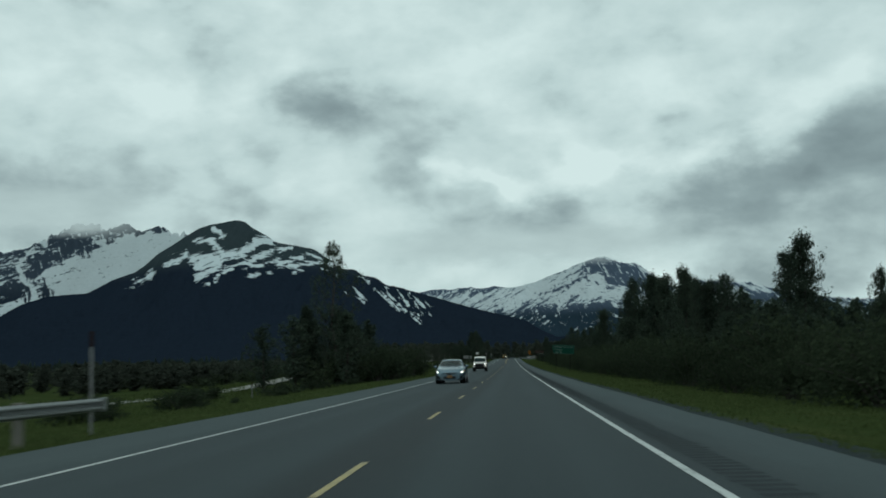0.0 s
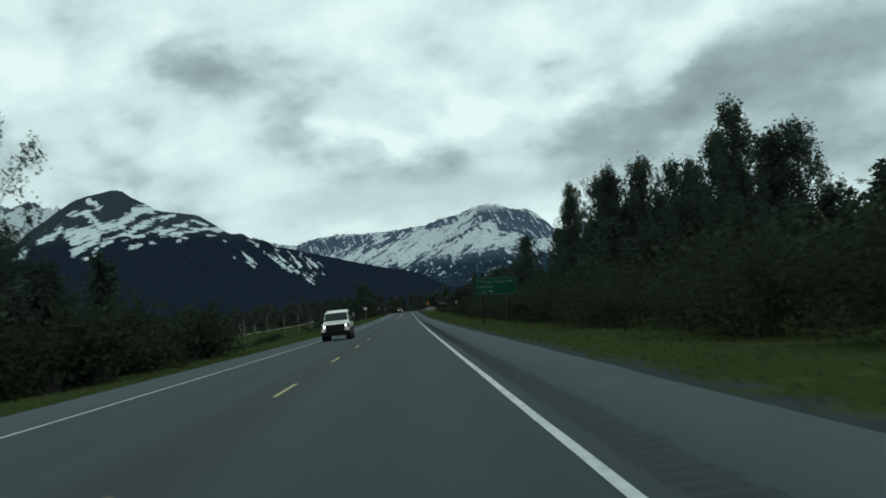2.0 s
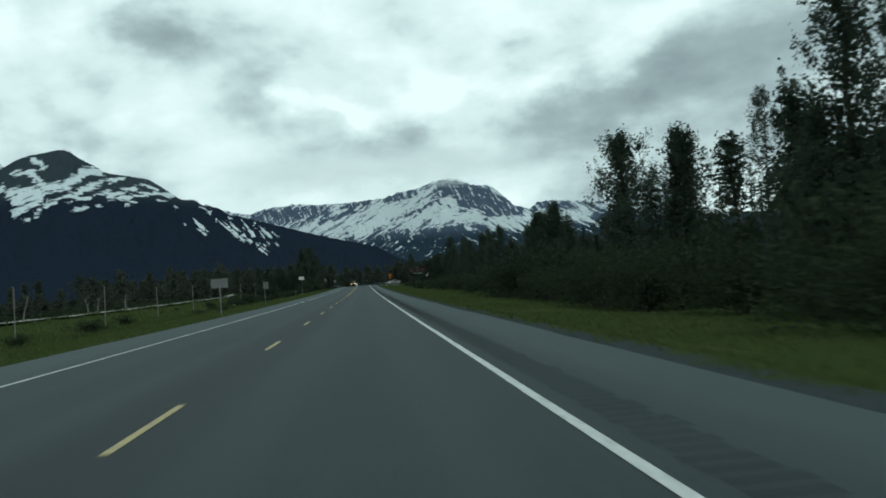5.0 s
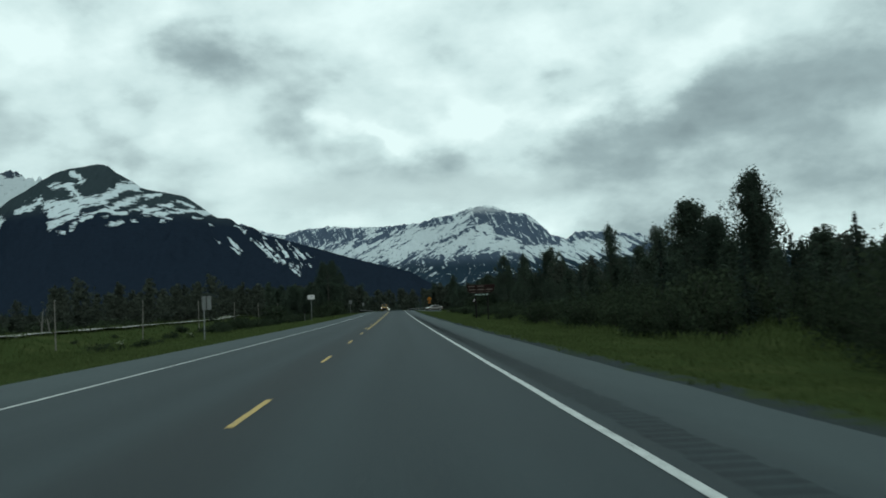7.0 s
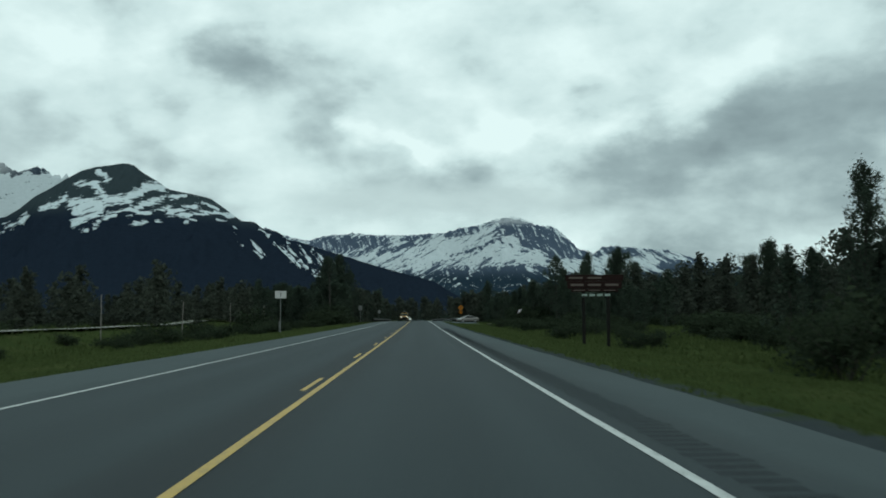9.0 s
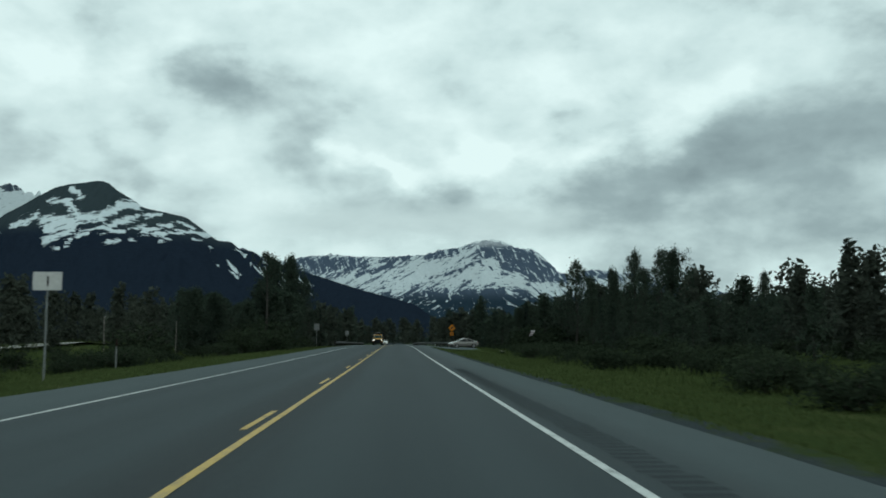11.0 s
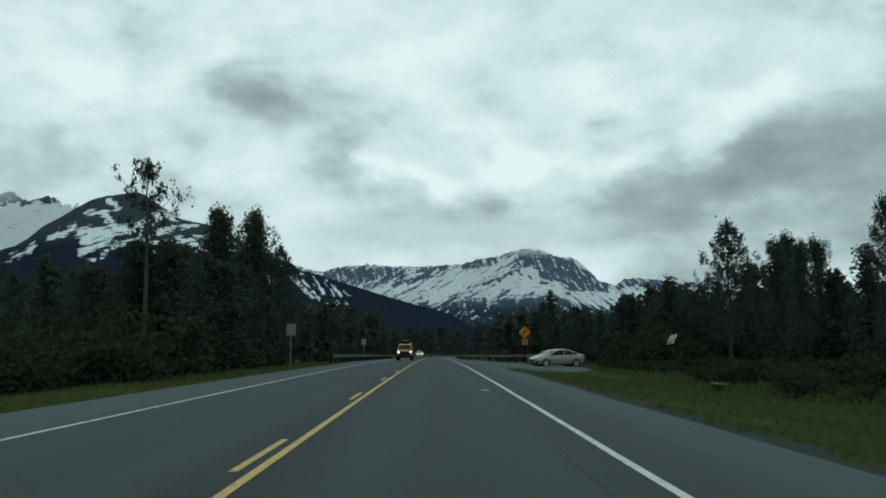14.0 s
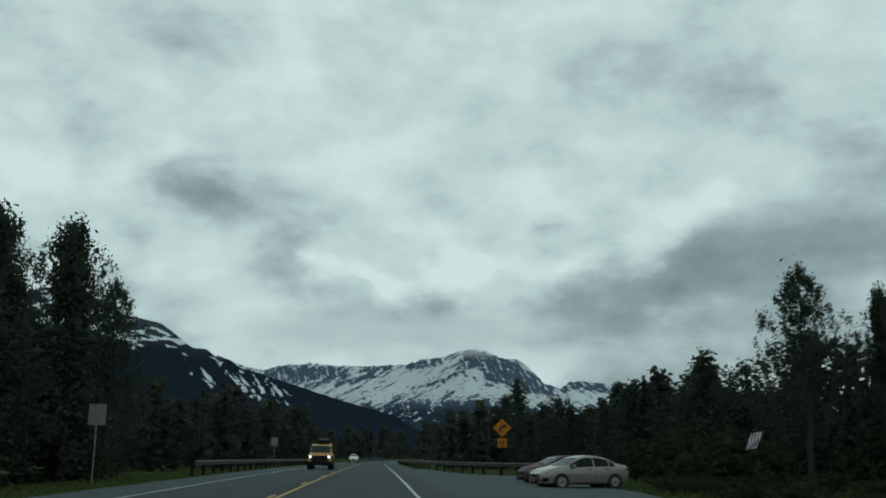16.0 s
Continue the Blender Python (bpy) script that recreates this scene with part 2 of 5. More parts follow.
def mountain_rock(name, bend, line, soft, cap, rock, woods, snowfields, faces=(), only=False, field=1.3):
    """Woods below, snow in drifts, streaks and patches above them, bare rock where it is steep or high.
    snowfields, faces: drifts of snow and bare faces as strokes over the mountainside, in metres round the valley and up it. only: no snow but in the drifts."""
    k = Nodes(name, 1.0, 0, 0.0)
    x, y, z = k.xyz(k.place())
    round_ = k.math("MULTIPLY", k.math("ARCTAN2", x, k.math("SUBTRACT", y, 220.0)), 57.29578 * 70)
    rise = k.math("DIVIDE", z, 1.5)
    # the streaks climb at one slope, bend over past x0 and run down at another
    slope, x0, span, slope2 = bend
    past = k.math("MAXIMUM", k.math("SUBTRACT", x, x0), 0.0)
    part_way = k.math("MINIMUM", past, span)
    curve = k.math("SUBTRACT", k.math("MULTIPLY", part_way, past), k.math("MULTIPLY", k.math("MULTIPLY", part_way, part_way), 0.5))
    lie = k.math("SUBTRACT", k.math("MULTIPLY", x, slope), k.math("MULTIPLY", curve, (slope - slope2) / span))
    along = k.math("ADD", x, k.math("MULTIPLY", z, 0.3))
    across = k.math("SUBTRACT", z, lie)

    def layer(la, lc, seed, detail):
        return k.noise(k.vec(k.math("DIVIDE", along, la), k.math("DIVIDE", across, lc), seed), 1.0, detail, 0.6)

    streak, patch, speck = layer(70, 15, 1.5, 6), layer(360, 90, 7.5, 4), layer(16, 6, 4.5, 4)
    fine = k.noise(k.vec(k.math("MULTIPLY", x, 0.07), k.math("MULTIPLY", z, 0.12), 3.0), 1.0, 6, 0.66)
    gully = k.noise(k.vec(k.math("DIVIDE", k.math("ADD", x, k.math("MULTIPLY", z, 0.35)), 15.0), k.math("DIVIDE", z, 70.0), 5.0), 1.0, 5, 0.62)
    high = k.math("DIVIDE", k.math("SUBTRACT", z, line), soft)
    # the edges of faces and snowfields wander
    warp = k.node("ShaderNodeTexNoise")
    warp.inputs["Scale"].default_value = 1.0
    warp.inputs["Detail"].default_value = 6.0
    warp.inputs["Roughness"].default_value = 0.62
    k.put(k.vec(k.math("DIVIDE", round_, 34.0), k.math("DIVIDE", rise, 20.0), 2.0), warp.inputs["Vector"])
    bent = k.xyz(warp.outputs["Color"])
    spot = k.vec(k.math("ADD", round_, k.math("MULTIPLY", k.math("SUBTRACT", bent[0], 0.5), 50.0)), k.math("ADD", rise, k.math("MULTIPLY", k.math("SUBTRACT", bent[1], 0.5), 26.0)), 0.0)

    def nearest(strokes):
        best = None
        for a0, h0, a1, h1, w in strokes:
            d, run = (a1 - a0, h1 - h0, 0.0), (a1 - a0) ** 2 + (h1 - h0) ** 2
            rel = k.vmath("SUBTRACT", spot, (a0, h0, 0.0))
            share = k.math("ADD", k.vmath("DOT_PRODUCT", rel, (d[0] / run, d[1] / run, 0.0)), 0.0, clamp=True)
            off = k.math("SUBTRACT", float(w), k.vmath("LENGTH", k.vmath("SUBTRACT", rel, k.vmath("SCALE", d, scale=share))))
            best = off if best is None else k.math("MAXIMUM", best, off)
        return k.math("DIVIDE", best, 16.0)

    grain = k.math("ADD", k.math("MULTIPLY", k.math("SUBTRACT", speck, 0.5), 7.0), k.math("MULTIPLY", k.math("SUBTRACT", fine, 0.5), 5.0))
    drift = nearest(snowfields)
    if only:
        amount = k.math("MULTIPLY", k.math("SUBTRACT", k.math("MINIMUM", k.math("MAXIMUM", drift, -1.8), 0.8), 0.30), 3.6)
        amount = k.math("ADD", amount, k.math("ADD", grain, k.math("MULTIPLY", k.math("SUBTRACT", streak, 0.48), 15.0)))
    else:
        amount = k.math("ADD", grain, k.math("MULTIPLY", k.math("SUBTRACT", streak, 0.5), 13.0))
        amount = k.math("ADD", amount, k.math("MULTIPLY", k.math("SUBTRACT", patch, 0.5), 3.5))
        amount = k.math("ADD", amount, k.math("MAXIMUM", k.math("MINIMUM", high, cap), -4.5))
        amount = k.math("ADD", amount, k.math("MULTIPLY", k.step(drift, -0.3, 0.6), field))
    if faces:
        bare = k.step(nearest(faces), -0.25, 0.35)
        amount = k.math("ADD", amount, k.math("MULTIPLY", bare, k.math("ADD", -2.3, k.math("MULTIPLY", k.math("SUBTRACT", gully, 0.5), 20.0))))
    snow = k.step(amount, -0.10, 0.14)
    # the blue haze of distance is put into the colour of the woods
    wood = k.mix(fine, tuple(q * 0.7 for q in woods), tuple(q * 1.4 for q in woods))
    bulk = k.mix(k.step(high, -1.2, 0.3), wood, k.mix(k.math("ADD", k.math("MULTIPLY", gully, 0.6), k.math("MULTIPLY", fine, 0.4)), tuple(q * 0.55 for q in rock), tuple(q * 1.7 for q in rock)))
    k.bump(k.math("ADD", fine, gully), 0.35, 8.0)
    # snow colour is greyed to carry distance haze and cloud shade
    return k.colour(k.mix(snow, bulk, k.mix(fine, (0.36, 0.43, 0.46), (0.56, 0.63, 0.65))))


ASPHALT = asphalt()
WHITE_LINE = line_paint("white_road_paint", (0.43, 0.46, 0.45))
YELLOW_LINE = line_paint("yellow_road_paint", (0.42, 0.29, 0.08))
DASH_PAINT = line_paint("faded_yellow_paint", (0.34, 0.28, 0.13))
GRASS = grass_ground()
LEAF_COTTON = leaf("cottonwood_leaves", (0.023, 0.034, 0.027), (0.055, 0.076, 0.055))
LEAF_SHRUB = leaf("alder_leaves", (0.016, 0.024, 0.016), (0.041, 0.056, 0.033))
LEAF_SPRUCE = leaf("spruce_needles", (0.019, 0.030, 0.025), (0.044, 0.064, 0.052))
# leaves of the far groves, paler: the haze is put into their colour
LEAF_HAZED = leaf("hazed_brush_leaves", (0.031, 0.039, 0.032), (0.065, 0.076, 0.060))
BLADES = leaf("grass_blades", (0.039, 0.056, 0.020), (0.068, 0.092, 0.035))
BARK = bark("grey_bark", (0.018, 0.017, 0.015), (0.060, 0.058, 0.052))
STEEL = plain("galvanised_steel", (0.16, 0.175, 0.175), 0.6, 0.4)
WOOD_POST = plain("weathered_wood", (0.15, 0.145, 0.13), 0.95, spec=0.1)
SIGN_GREEN = plain("green_sign_sheeting", (0.0015, 0.034, 0.022), 0.8, spec=0.1)
SIGN_BROWN = plain("brown_sign_boards", (0.017, 0.009, 0.008), 0.9, spec=0.1)
SIGN_WHITE = plain("white_sign_sheeting", (0.44, 0.45, 0.44), 0.5)
SIGN_YELLOW = plain("orange_yellow_sheeting", (0.33, 0.125, 0.012), 0.7, spec=0.1)
SIGN_BACK = plain("bare_aluminium_back", (0.13, 0.14, 0.14), 0.6, 0.2)
# sign white seen against the light: that shade is in the colour
LEGEND = plain("shaded_white_legend", (0.24, 0.31, 0.28), 0.8, spec=0.1)
DARK_POST = plain("dark_stained_wood", (0.011, 0.011, 0.010), 0.95, spec=0.1)
BLACK = plain("black_paint", (0.012, 0.012, 0.013), 0.6)
GRAVEL_PATH = plain("pale_path_gravel", (0.20, 0.20, 0.18), 0.95, scale=2)


# ---- shapes ----
def mesh_of(name, verts, faces, mat, smooth=False):
    me = bpy.data.meshes.new(name)
    me.from_pydata([tuple(map(float, v)) for v in verts], [], [tuple(map(int, f)) for f in faces])
    me.materials.append(mat)
    if smooth:
        me.polygons.foreach_set("use_smooth", [True] * len(me.polygons))
    me.update()
    return me


def quads_mesh(name, pts, mat):
    """pts: an array (n, 4, 3) of loose four-cornered pieces."""
    n = len(pts)
    me = bpy.data.meshes.new(name)
    me.vertices.add(4 * n)
    me.vertices.foreach_set("co", np.asarray(pts, dtype=np.float32).ravel())
    me.loops.add(4 * n)
    me.loops.foreach_set("vertex_index", np.arange(4 * n, dtype=np.int32))
    me.polygons.add(n)
    me.polygons.foreach_set("loop_start", np.arange(0, 4 * n, 4, dtype=np.int32))
    me.materials.append(mat)
    me.update(calc_edges=True)
    return me


def box_bm(bm, cx, cy, cz, sx, sy, sz, bevel=0.0, turn=None):
    r = bmesh.ops.create_cube(bm, size=1.0)
    vs = r["verts"]
    bmesh.ops.scale(bm, verts=vs, vec=(sx, sy, sz))
    if bevel:
        es = list({e for v in vs for e in v.link_edges})
        made = bmesh.ops.bevel(bm, geom=es, offset=bevel, segments=2, profile=0.5, affect="EDGES")
        vs = list({v for f in made["faces"] for v in f.verts} | {v for v in vs if v.is_valid})
    m = Matrix.Translation((cx, cy, cz))
    if turn is not None:
        m = m @ turn
    bmesh.ops.transform(bm, matrix=m, verts=vs)
    return vs


def tube_bm(bm, a, b, ra, rb=None, sides=10, caps=True):
    rb = ra if rb is None else rb
    a, b = Vector(a), Vector(b)
    d = b - a
    r = bmesh.ops.create_cone(bm, cap_ends=caps, segments=sides, radius1=ra, radius2=rb, depth=d.length)
    m = Matrix.Translation((a + b) / 2) @ d.to_track_quat("Z", "Y").to_matrix().to_4x4()
    bmesh.ops.transform(bm, matrix=m, verts=r["verts"])


def part(name, bm, mat, parent, label="", smooth=False):
    me = bpy.data.meshes.new(name)
    bmesh.ops.recalc_face_normals(bm, faces=bm.faces)
    bm.to_mesh(me)
    bm.free()
    me.materials.append(mat)
    if smooth:
        me.polygons.foreach_set("use_smooth", [True] * len(me.polygons))
        me.set_sharp_from_angle(angle=radians(38))
    ob = new(name, me)
    ob.parent = parent
    return tagged(ob, label) if label else ob


def box_part(name, parent, mat, c, s, bevel=0.0, label="", turn=None):
    bm = bmesh.new()
    box_bm(bm, *c, *s, bevel, turn)
    return part(name, bm, mat, parent, label)


def thing(name, at, label, category, group="", kind=""):
    ob = new(name)
    ob.empty_display_size = 0.3
    ob.matrix_basis = at
    return tagged(ob, label, category, group, kind)


# ---- the lie of the land ----
def smooth01(u):
    u = min(1.0, max(0.0, u))
    return u * u * (3 - 2 * u)


def zr(y):
    """Height of the road: a shallow dip, then a low crest."""
    z = 1.8e-5 * (min(y, 430.0) - 220) ** 2
    u = min(max(y - 430, 0.0), 90.0)
    return z + 0.00756 * u - 0.00862 / 180 * u * u - 0.00106 * min(max(y - 520, 0.0), 110.0) + 0.00294 * min(max(y - 630, 0.0), 370.0)


def road_x(s):
    """The road runs straight, and bends to the right far ahead."""
    return 0.0 if s < 600 else (s - 600) ** 2 / 700.0


def pull_out(x, y):
    return smooth01((y - 467) / 16) * smooth01((530 - y) / 14) * smooth01((15.5 - x) / 3) if x > 0 else 0.0


def gz(x, y):
    """Height of the ground beside the road."""
    base = zr(min(max(y, -400), 900))
    a = abs(x - (road_x(y) if y < 900 else 0))
    if a < 5.85:
        return base - 0.10
    drop = 0.04 + 0.30 * smooth01((a - 5.85) / 2.0)
    if x > 0:
        drop += 0.35 * smooth01((a - 8) / 6)
        p = pull_out(x, y)
        drop = drop * (1 - p) + (0.04 + 0.27 * smooth01((a - 5.85) / 4.5)) * p
    else:
        drop += 1.25 * smooth01((a - 9) / 14) - 0.5 * smooth01((y - 430) / 40) * smooth01((a - 9) / 14)
    if x < 0:
        # a low bank that carries the cycle path
        drop -= 1.5 * math.exp(-((x + 35) / 4.0) ** 2) * smooth01((y - 140) / 60) * smooth01((520 - y) / 60)
    if x > 0:
        drop += 0.08 * p * smooth01((a - 5.85) / 1.5)
    drop -= 0.16 * (1 - pull_out(x, y)) * noise.noise((x * 0.14, y * 0.14, 3)) * smooth01((a - 6) / 3)
    return base - drop


def lattice(lo, hi, a, b, near, grow):
    """Even steps from a to b, then ever wider ones out to lo and hi."""
    out = [a + near * i for i in range(int((b - a) / near) + 1)]
    w = near
    while out[-1] < hi:
        w = min(420, w * grow)
        out.append(out[-1] + w)
    w, low = near, a
    while low > lo:
        w = min(420, w * grow)
        low -= w
        out.insert(0, low)
    return out


xs = lattice(-4900, 4900, -24, 24, 0.8, 1.12)
ys = lattice(-4900, 4900, -80, 700, 3.0, 1.12)
gv = [(x, y, gz(x, y)) for y in ys for x in xs]
nx = len(xs)
gf = [(j * nx + i, j * nx + i + 1, (j + 1) * nx + i + 1, (j + 1) * nx + i) for j in range(len(ys) - 1) for i in range(nx - 1)]
ground = new("ground", mesh_of("ground", gv, gf, GRASS, True))
tagged(ground, "rough green roadside grassland with a gravel edge", "ground", kind="structure")

# the carriageway: a slab with real edges
rs = [-70 + 3.0 * i for i in range(320)]
cols = [-6.05, -5.9, -3.7, -1.8, 0, 1.8, 3.6, 5.62, 5.78]
rv = []
for s in rs:
    for c in cols:
        ragged = 0.10 * noise.noise((s * 0.3, c, 0)) if abs(c) > 5 else 0
        low = 0.12 if c in (cols[0], cols[-1]) else 0.003 * abs(c)
        rv.append((road_x(s) + c + ragged, s, zr(s) - low))
nc = len(cols)
rf = [(j * nc + i, j * nc + i + 1, (j + 1) * nc + i + 1, (j + 1) * nc + i) for j in range(len(rs) - 1) for i in range(nc - 1)]
road = new("road", mesh_of("road", rv, rf, ASPHALT, True))
tagged(road, "worn grey two-lane asphalt highway with pale shoulders", "road", kind="structure")


def strip(name, x, w, s0, s1, mat, parent, lift=0.006, step=3.0, label=""):
    n = max(1, int((s1 - s0) / step))
    v, f = [], []
    for i in range(n + 1):
        s = s0 + (s1 - s0) * i / n
        wob = (0.012 if lift > 0.005 else 0.09) * noise.noise((s * 0.4, x, 5))
        for c in (x - w / 2, x + w / 2):
            v.append((road_x(s) + c + wob, s, zr(s) - 0.003 * abs(x) + lift))
        if i:
            f.append((2 * i - 2, 2 * i - 1, 2 * i + 1, 2 * i))
    ob = new(name, mesh_of(name, v, f, mat))
    ob.parent = parent
    return tagged(ob, label) if label else ob


strip("edge_line", 3.59, 0.10, -70, 880, WHITE_LINE, road, label="worn white edge line")
strip("edge_line", -3.71, 0.09, -70, 880, WHITE_LINE, road, label="worn white edge line")
strip("solid_centre_line", 0.02, 0.10, 298, 880, YELLOW_LINE, road, label="solid yellow no-passing line")
for i in range(-6, 62):
    y0 = 7.40 + 12.192 * i
    strip("centre_dash", 0.0 if y0 < 292 else -0.19, 0.088, y0, y0 + 3.1, DASH_PAINT if y0 < 240 else YELLOW_LINE, road, step=1.6)
TAR = plain("crack_sealant", (0.020, 0.025, 0.028), 0.7, spec=0.2, scale=2.0)
for x, y0, y1 in ((3.05, 420, 446), (2.95, 330, 352)):
    strip("sealed_crack", x, 0.022, y0, y1, TAR, road, 0.004, 1.2)
strip("paint_mark", 3.0, 0.22, 438.6, 438.9, WHITE_LINE, road, 0.006, 1.0)
# rumble strip milled into the shoulder
grooves = []
for i in range(0, 1180):
    y = 8 + 0.32 * i
    x0, x1 = 3.84 + random.uniform(-0.03, 0.03), 4.28 + random.uniform(-0.05, 0.05)
    grooves.append([(x0, y, zr(y) - 0.0085), (x1, y + 0.01, zr(y) - 0.0097), (x1, y + 0.13, zr(y + 0.13) - 0.0097), (x0, y + 0.12, zr(y + 0.12) - 0.0085)])
ob = new("rumble_groove", quads_mesh("rumble_groove", grooves, plain("rumble_asphalt", (0.0185, 0.0265, 0.0300), 0.95, spec=0.1, scale=0.6, vary=0.5)))
ob.parent = road
tagged(ob, "dark milled rumble grooves in the shoulder", kind="stuff")

# pale gravel path beyond the left verge
pv, pf = [], []
for i in range(110):
    y = -80 + 7 * i
    x = -35 + 0.8 * noise.noise((y * 0.008, 0, 9))
    for c in (-1.6, 1.6):
        pv.append((x + c, y, gz(x, y) + 0.08))
    if i:
        pf.append((2 * i - 2, 2 * i - 1, 2 * i + 1, 2 * i))
tagged(new("path", mesh_of("path", pv, pf, GRAVEL_PATH)), "pale gravel cycle path beside the highway", "path", kind="structure")


# ---- mountains ----
def mountain(name, crest, r_foot, r_crest, r_back, a0, a1, mat, label, rough_amp, seed, jag=0):
    """A range round the valley: crest heights by azimuth, broken by spurs and gullies."""
    da, nr = 0.07, 64
    ca, cz = [c[0] for c in crest], [c[1] for c in crest]
    A = np.arange(a0, a1 + da, da)
    H = np.interp(A, ca, cz) + 8.0
    ker = np.hanning(9)
    H = np.convolve(np.pad(H, 4, mode="edge"), ker / ker.sum(), "valid")
    v = []
    for j in range(nr):
        t = j / (nr - 1)
        u = t / 0.86
        for i, a in enumerate(A):
            # spurs lean to one side as they climb
            r = r_foot + (r_crest - r_foot) * u if u <= 1 else r_crest + (r_back - r_crest) * (u - 1) / 0.163
            x, y = r * math.sin(radians(a)), 220 + r * math.cos(radians(a))
            s = u ** 1.25 if u <= 1 else 1 - 0.5 * (u - 1) / 0.163
            n1 = noise.ridged_multi_fractal((x * 0.0021 + 0.3 * u, u * 1.2, seed), 1.0, 2.1, 5, 1.0, 2.0) - 1.0
            n2 = noise.fractal((x * 0.012, y * 0.012, seed + 3), 0.9, 2.0, 5)
            mid = 4 * u * (1 - u) if u < 1 else 0
            h = H[i] * s + rough_amp * (n1 * 0.9 * mid + n2 * 0.30 * (0.12 + mid))
            h += jag * (abs(noise.fractal((a * 1.9, seed, 0), 0.8, 2.1, 4)) - 0.25) * smooth01((u - 0.93) / 0.07)
            v.append((x, y, max(h, -20) if u > 0.02 else -20))
    n = len(A)
    f = [(j * n + i, j * n + i + 1, (j + 1) * n + i + 1, (j + 1) * n + i) for j in range(nr - 1) for i in range(n - 1)]
    return tagged(new(name, mesh_of(name, v, f, mat, True)), label, "mountain")


# drifts round the dark knob of the summit, the long bands below it, and the gullies of the falling ridge
SUMMIT_DRIFTS = [(-1260, 428, -1231, 392, 12), (-1335, 379, -1279, 386, 12), (-1279, 382, -1235, 325, 14), (-1238, 311, -1154, 321, 16), (-1154, 321, -1078, 381, 19),
                 (-1078, 386, -1017, 388, 14), (-1464, 298, -1384, 332, 14), (-1354, 307, -1255, 304, 19), (-1336, 273, -1248, 283, 16), (-1349, 236, -1253, 271, 12),
                 (-1519, 281, -1534, 266, 14), (-1587, 258, -1561, 259, 9), (-1624, 234, -1605, 238, 5)]
BAND_DRIFTS = [(-1232, 254, -1138, 291, 8), (-1132, 286, -1022, 346, 14), (-1023, 352, -931, 366, 9), (-1148, 260, -978, 318, 7), (-999, 292, -891, 330, 12),
               (-880, 351, -813, 328, 9), (-951, 288, -757, 316, 11), (-1041, 262, -955, 288, 6), (-1136, 233, -1083, 253, 6), (-937, 261, -906, 269, 7),
               (-1316, 209, -1300, 206, 7), (-1272, 227, -1252, 241, 7), (-805, 276, -774, 285, 5)]
GULLY_DRIFTS = [(-744, 262, -734, 226, 4), (-734, 226, -709, 206, 5), (-676, 220, -632, 171, 4), (-581, 211, -470, 144, 5), (-529, 239, -468, 170, 5), (-490, 236, -440, 159, 5),
                (-488, 159, -458, 138, 9), (-389, 131, -343, 126, 5), (-639, 273, -609, 249, 5), (-545, 225, -500, 175, 4), (-440, 205, -400, 150, 5), (-400, 190, -372, 150, 4),
                (-430, 128, -395, 92, 4), (-360, 178, -338, 150, 4)]
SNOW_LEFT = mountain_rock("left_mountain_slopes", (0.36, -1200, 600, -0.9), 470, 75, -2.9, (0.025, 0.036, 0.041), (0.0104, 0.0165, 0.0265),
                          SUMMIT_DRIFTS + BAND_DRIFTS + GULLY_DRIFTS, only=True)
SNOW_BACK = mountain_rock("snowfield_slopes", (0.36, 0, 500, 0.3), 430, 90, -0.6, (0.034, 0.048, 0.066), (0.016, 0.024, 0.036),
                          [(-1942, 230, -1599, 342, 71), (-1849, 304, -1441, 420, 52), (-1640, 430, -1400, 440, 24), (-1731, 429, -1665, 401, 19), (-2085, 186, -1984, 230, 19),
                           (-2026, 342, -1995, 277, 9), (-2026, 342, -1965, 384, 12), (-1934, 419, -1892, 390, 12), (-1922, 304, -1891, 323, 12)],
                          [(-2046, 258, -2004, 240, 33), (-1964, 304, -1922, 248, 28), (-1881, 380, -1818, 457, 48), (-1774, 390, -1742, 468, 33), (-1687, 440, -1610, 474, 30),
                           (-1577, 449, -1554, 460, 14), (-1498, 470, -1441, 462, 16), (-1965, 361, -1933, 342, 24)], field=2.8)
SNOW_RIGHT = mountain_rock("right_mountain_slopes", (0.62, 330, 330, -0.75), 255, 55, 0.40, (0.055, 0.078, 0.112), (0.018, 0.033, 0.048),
                           [(-136, 192, 120, 253, 26), (-19, 174, 260, 281, 21), (260, 232, 493, 193, 26), (-252, 192, -183, 217, 9), (562, 184, 745, 163, 28), (767, 176, 947, 182, 24),
                            (284, 291, 330, 317, 9)],
                           [(120, 279, 237, 300, 12), (354, 310, 551, 271, 31), (447, 271, 608, 234, 33), (550, 213, 677, 210, 17), (330, 301, 365, 285, 14), (-420, 250, -288, 256, 30),
                            (-253, 257, -137, 258, 23), (-160, 218, -32, 251, 9), (-67, 273, 38, 279, 12), (190, 219, 330, 263, 6), (330, 263, 446, 218, 5), (736, 220, 791, 229, 14),
                            (813, 219, 881, 225, 9), (74, 146, 191, 165, 14), (191, 140, 423, 148, 28), (992, 176, 1123, 166, 15)])

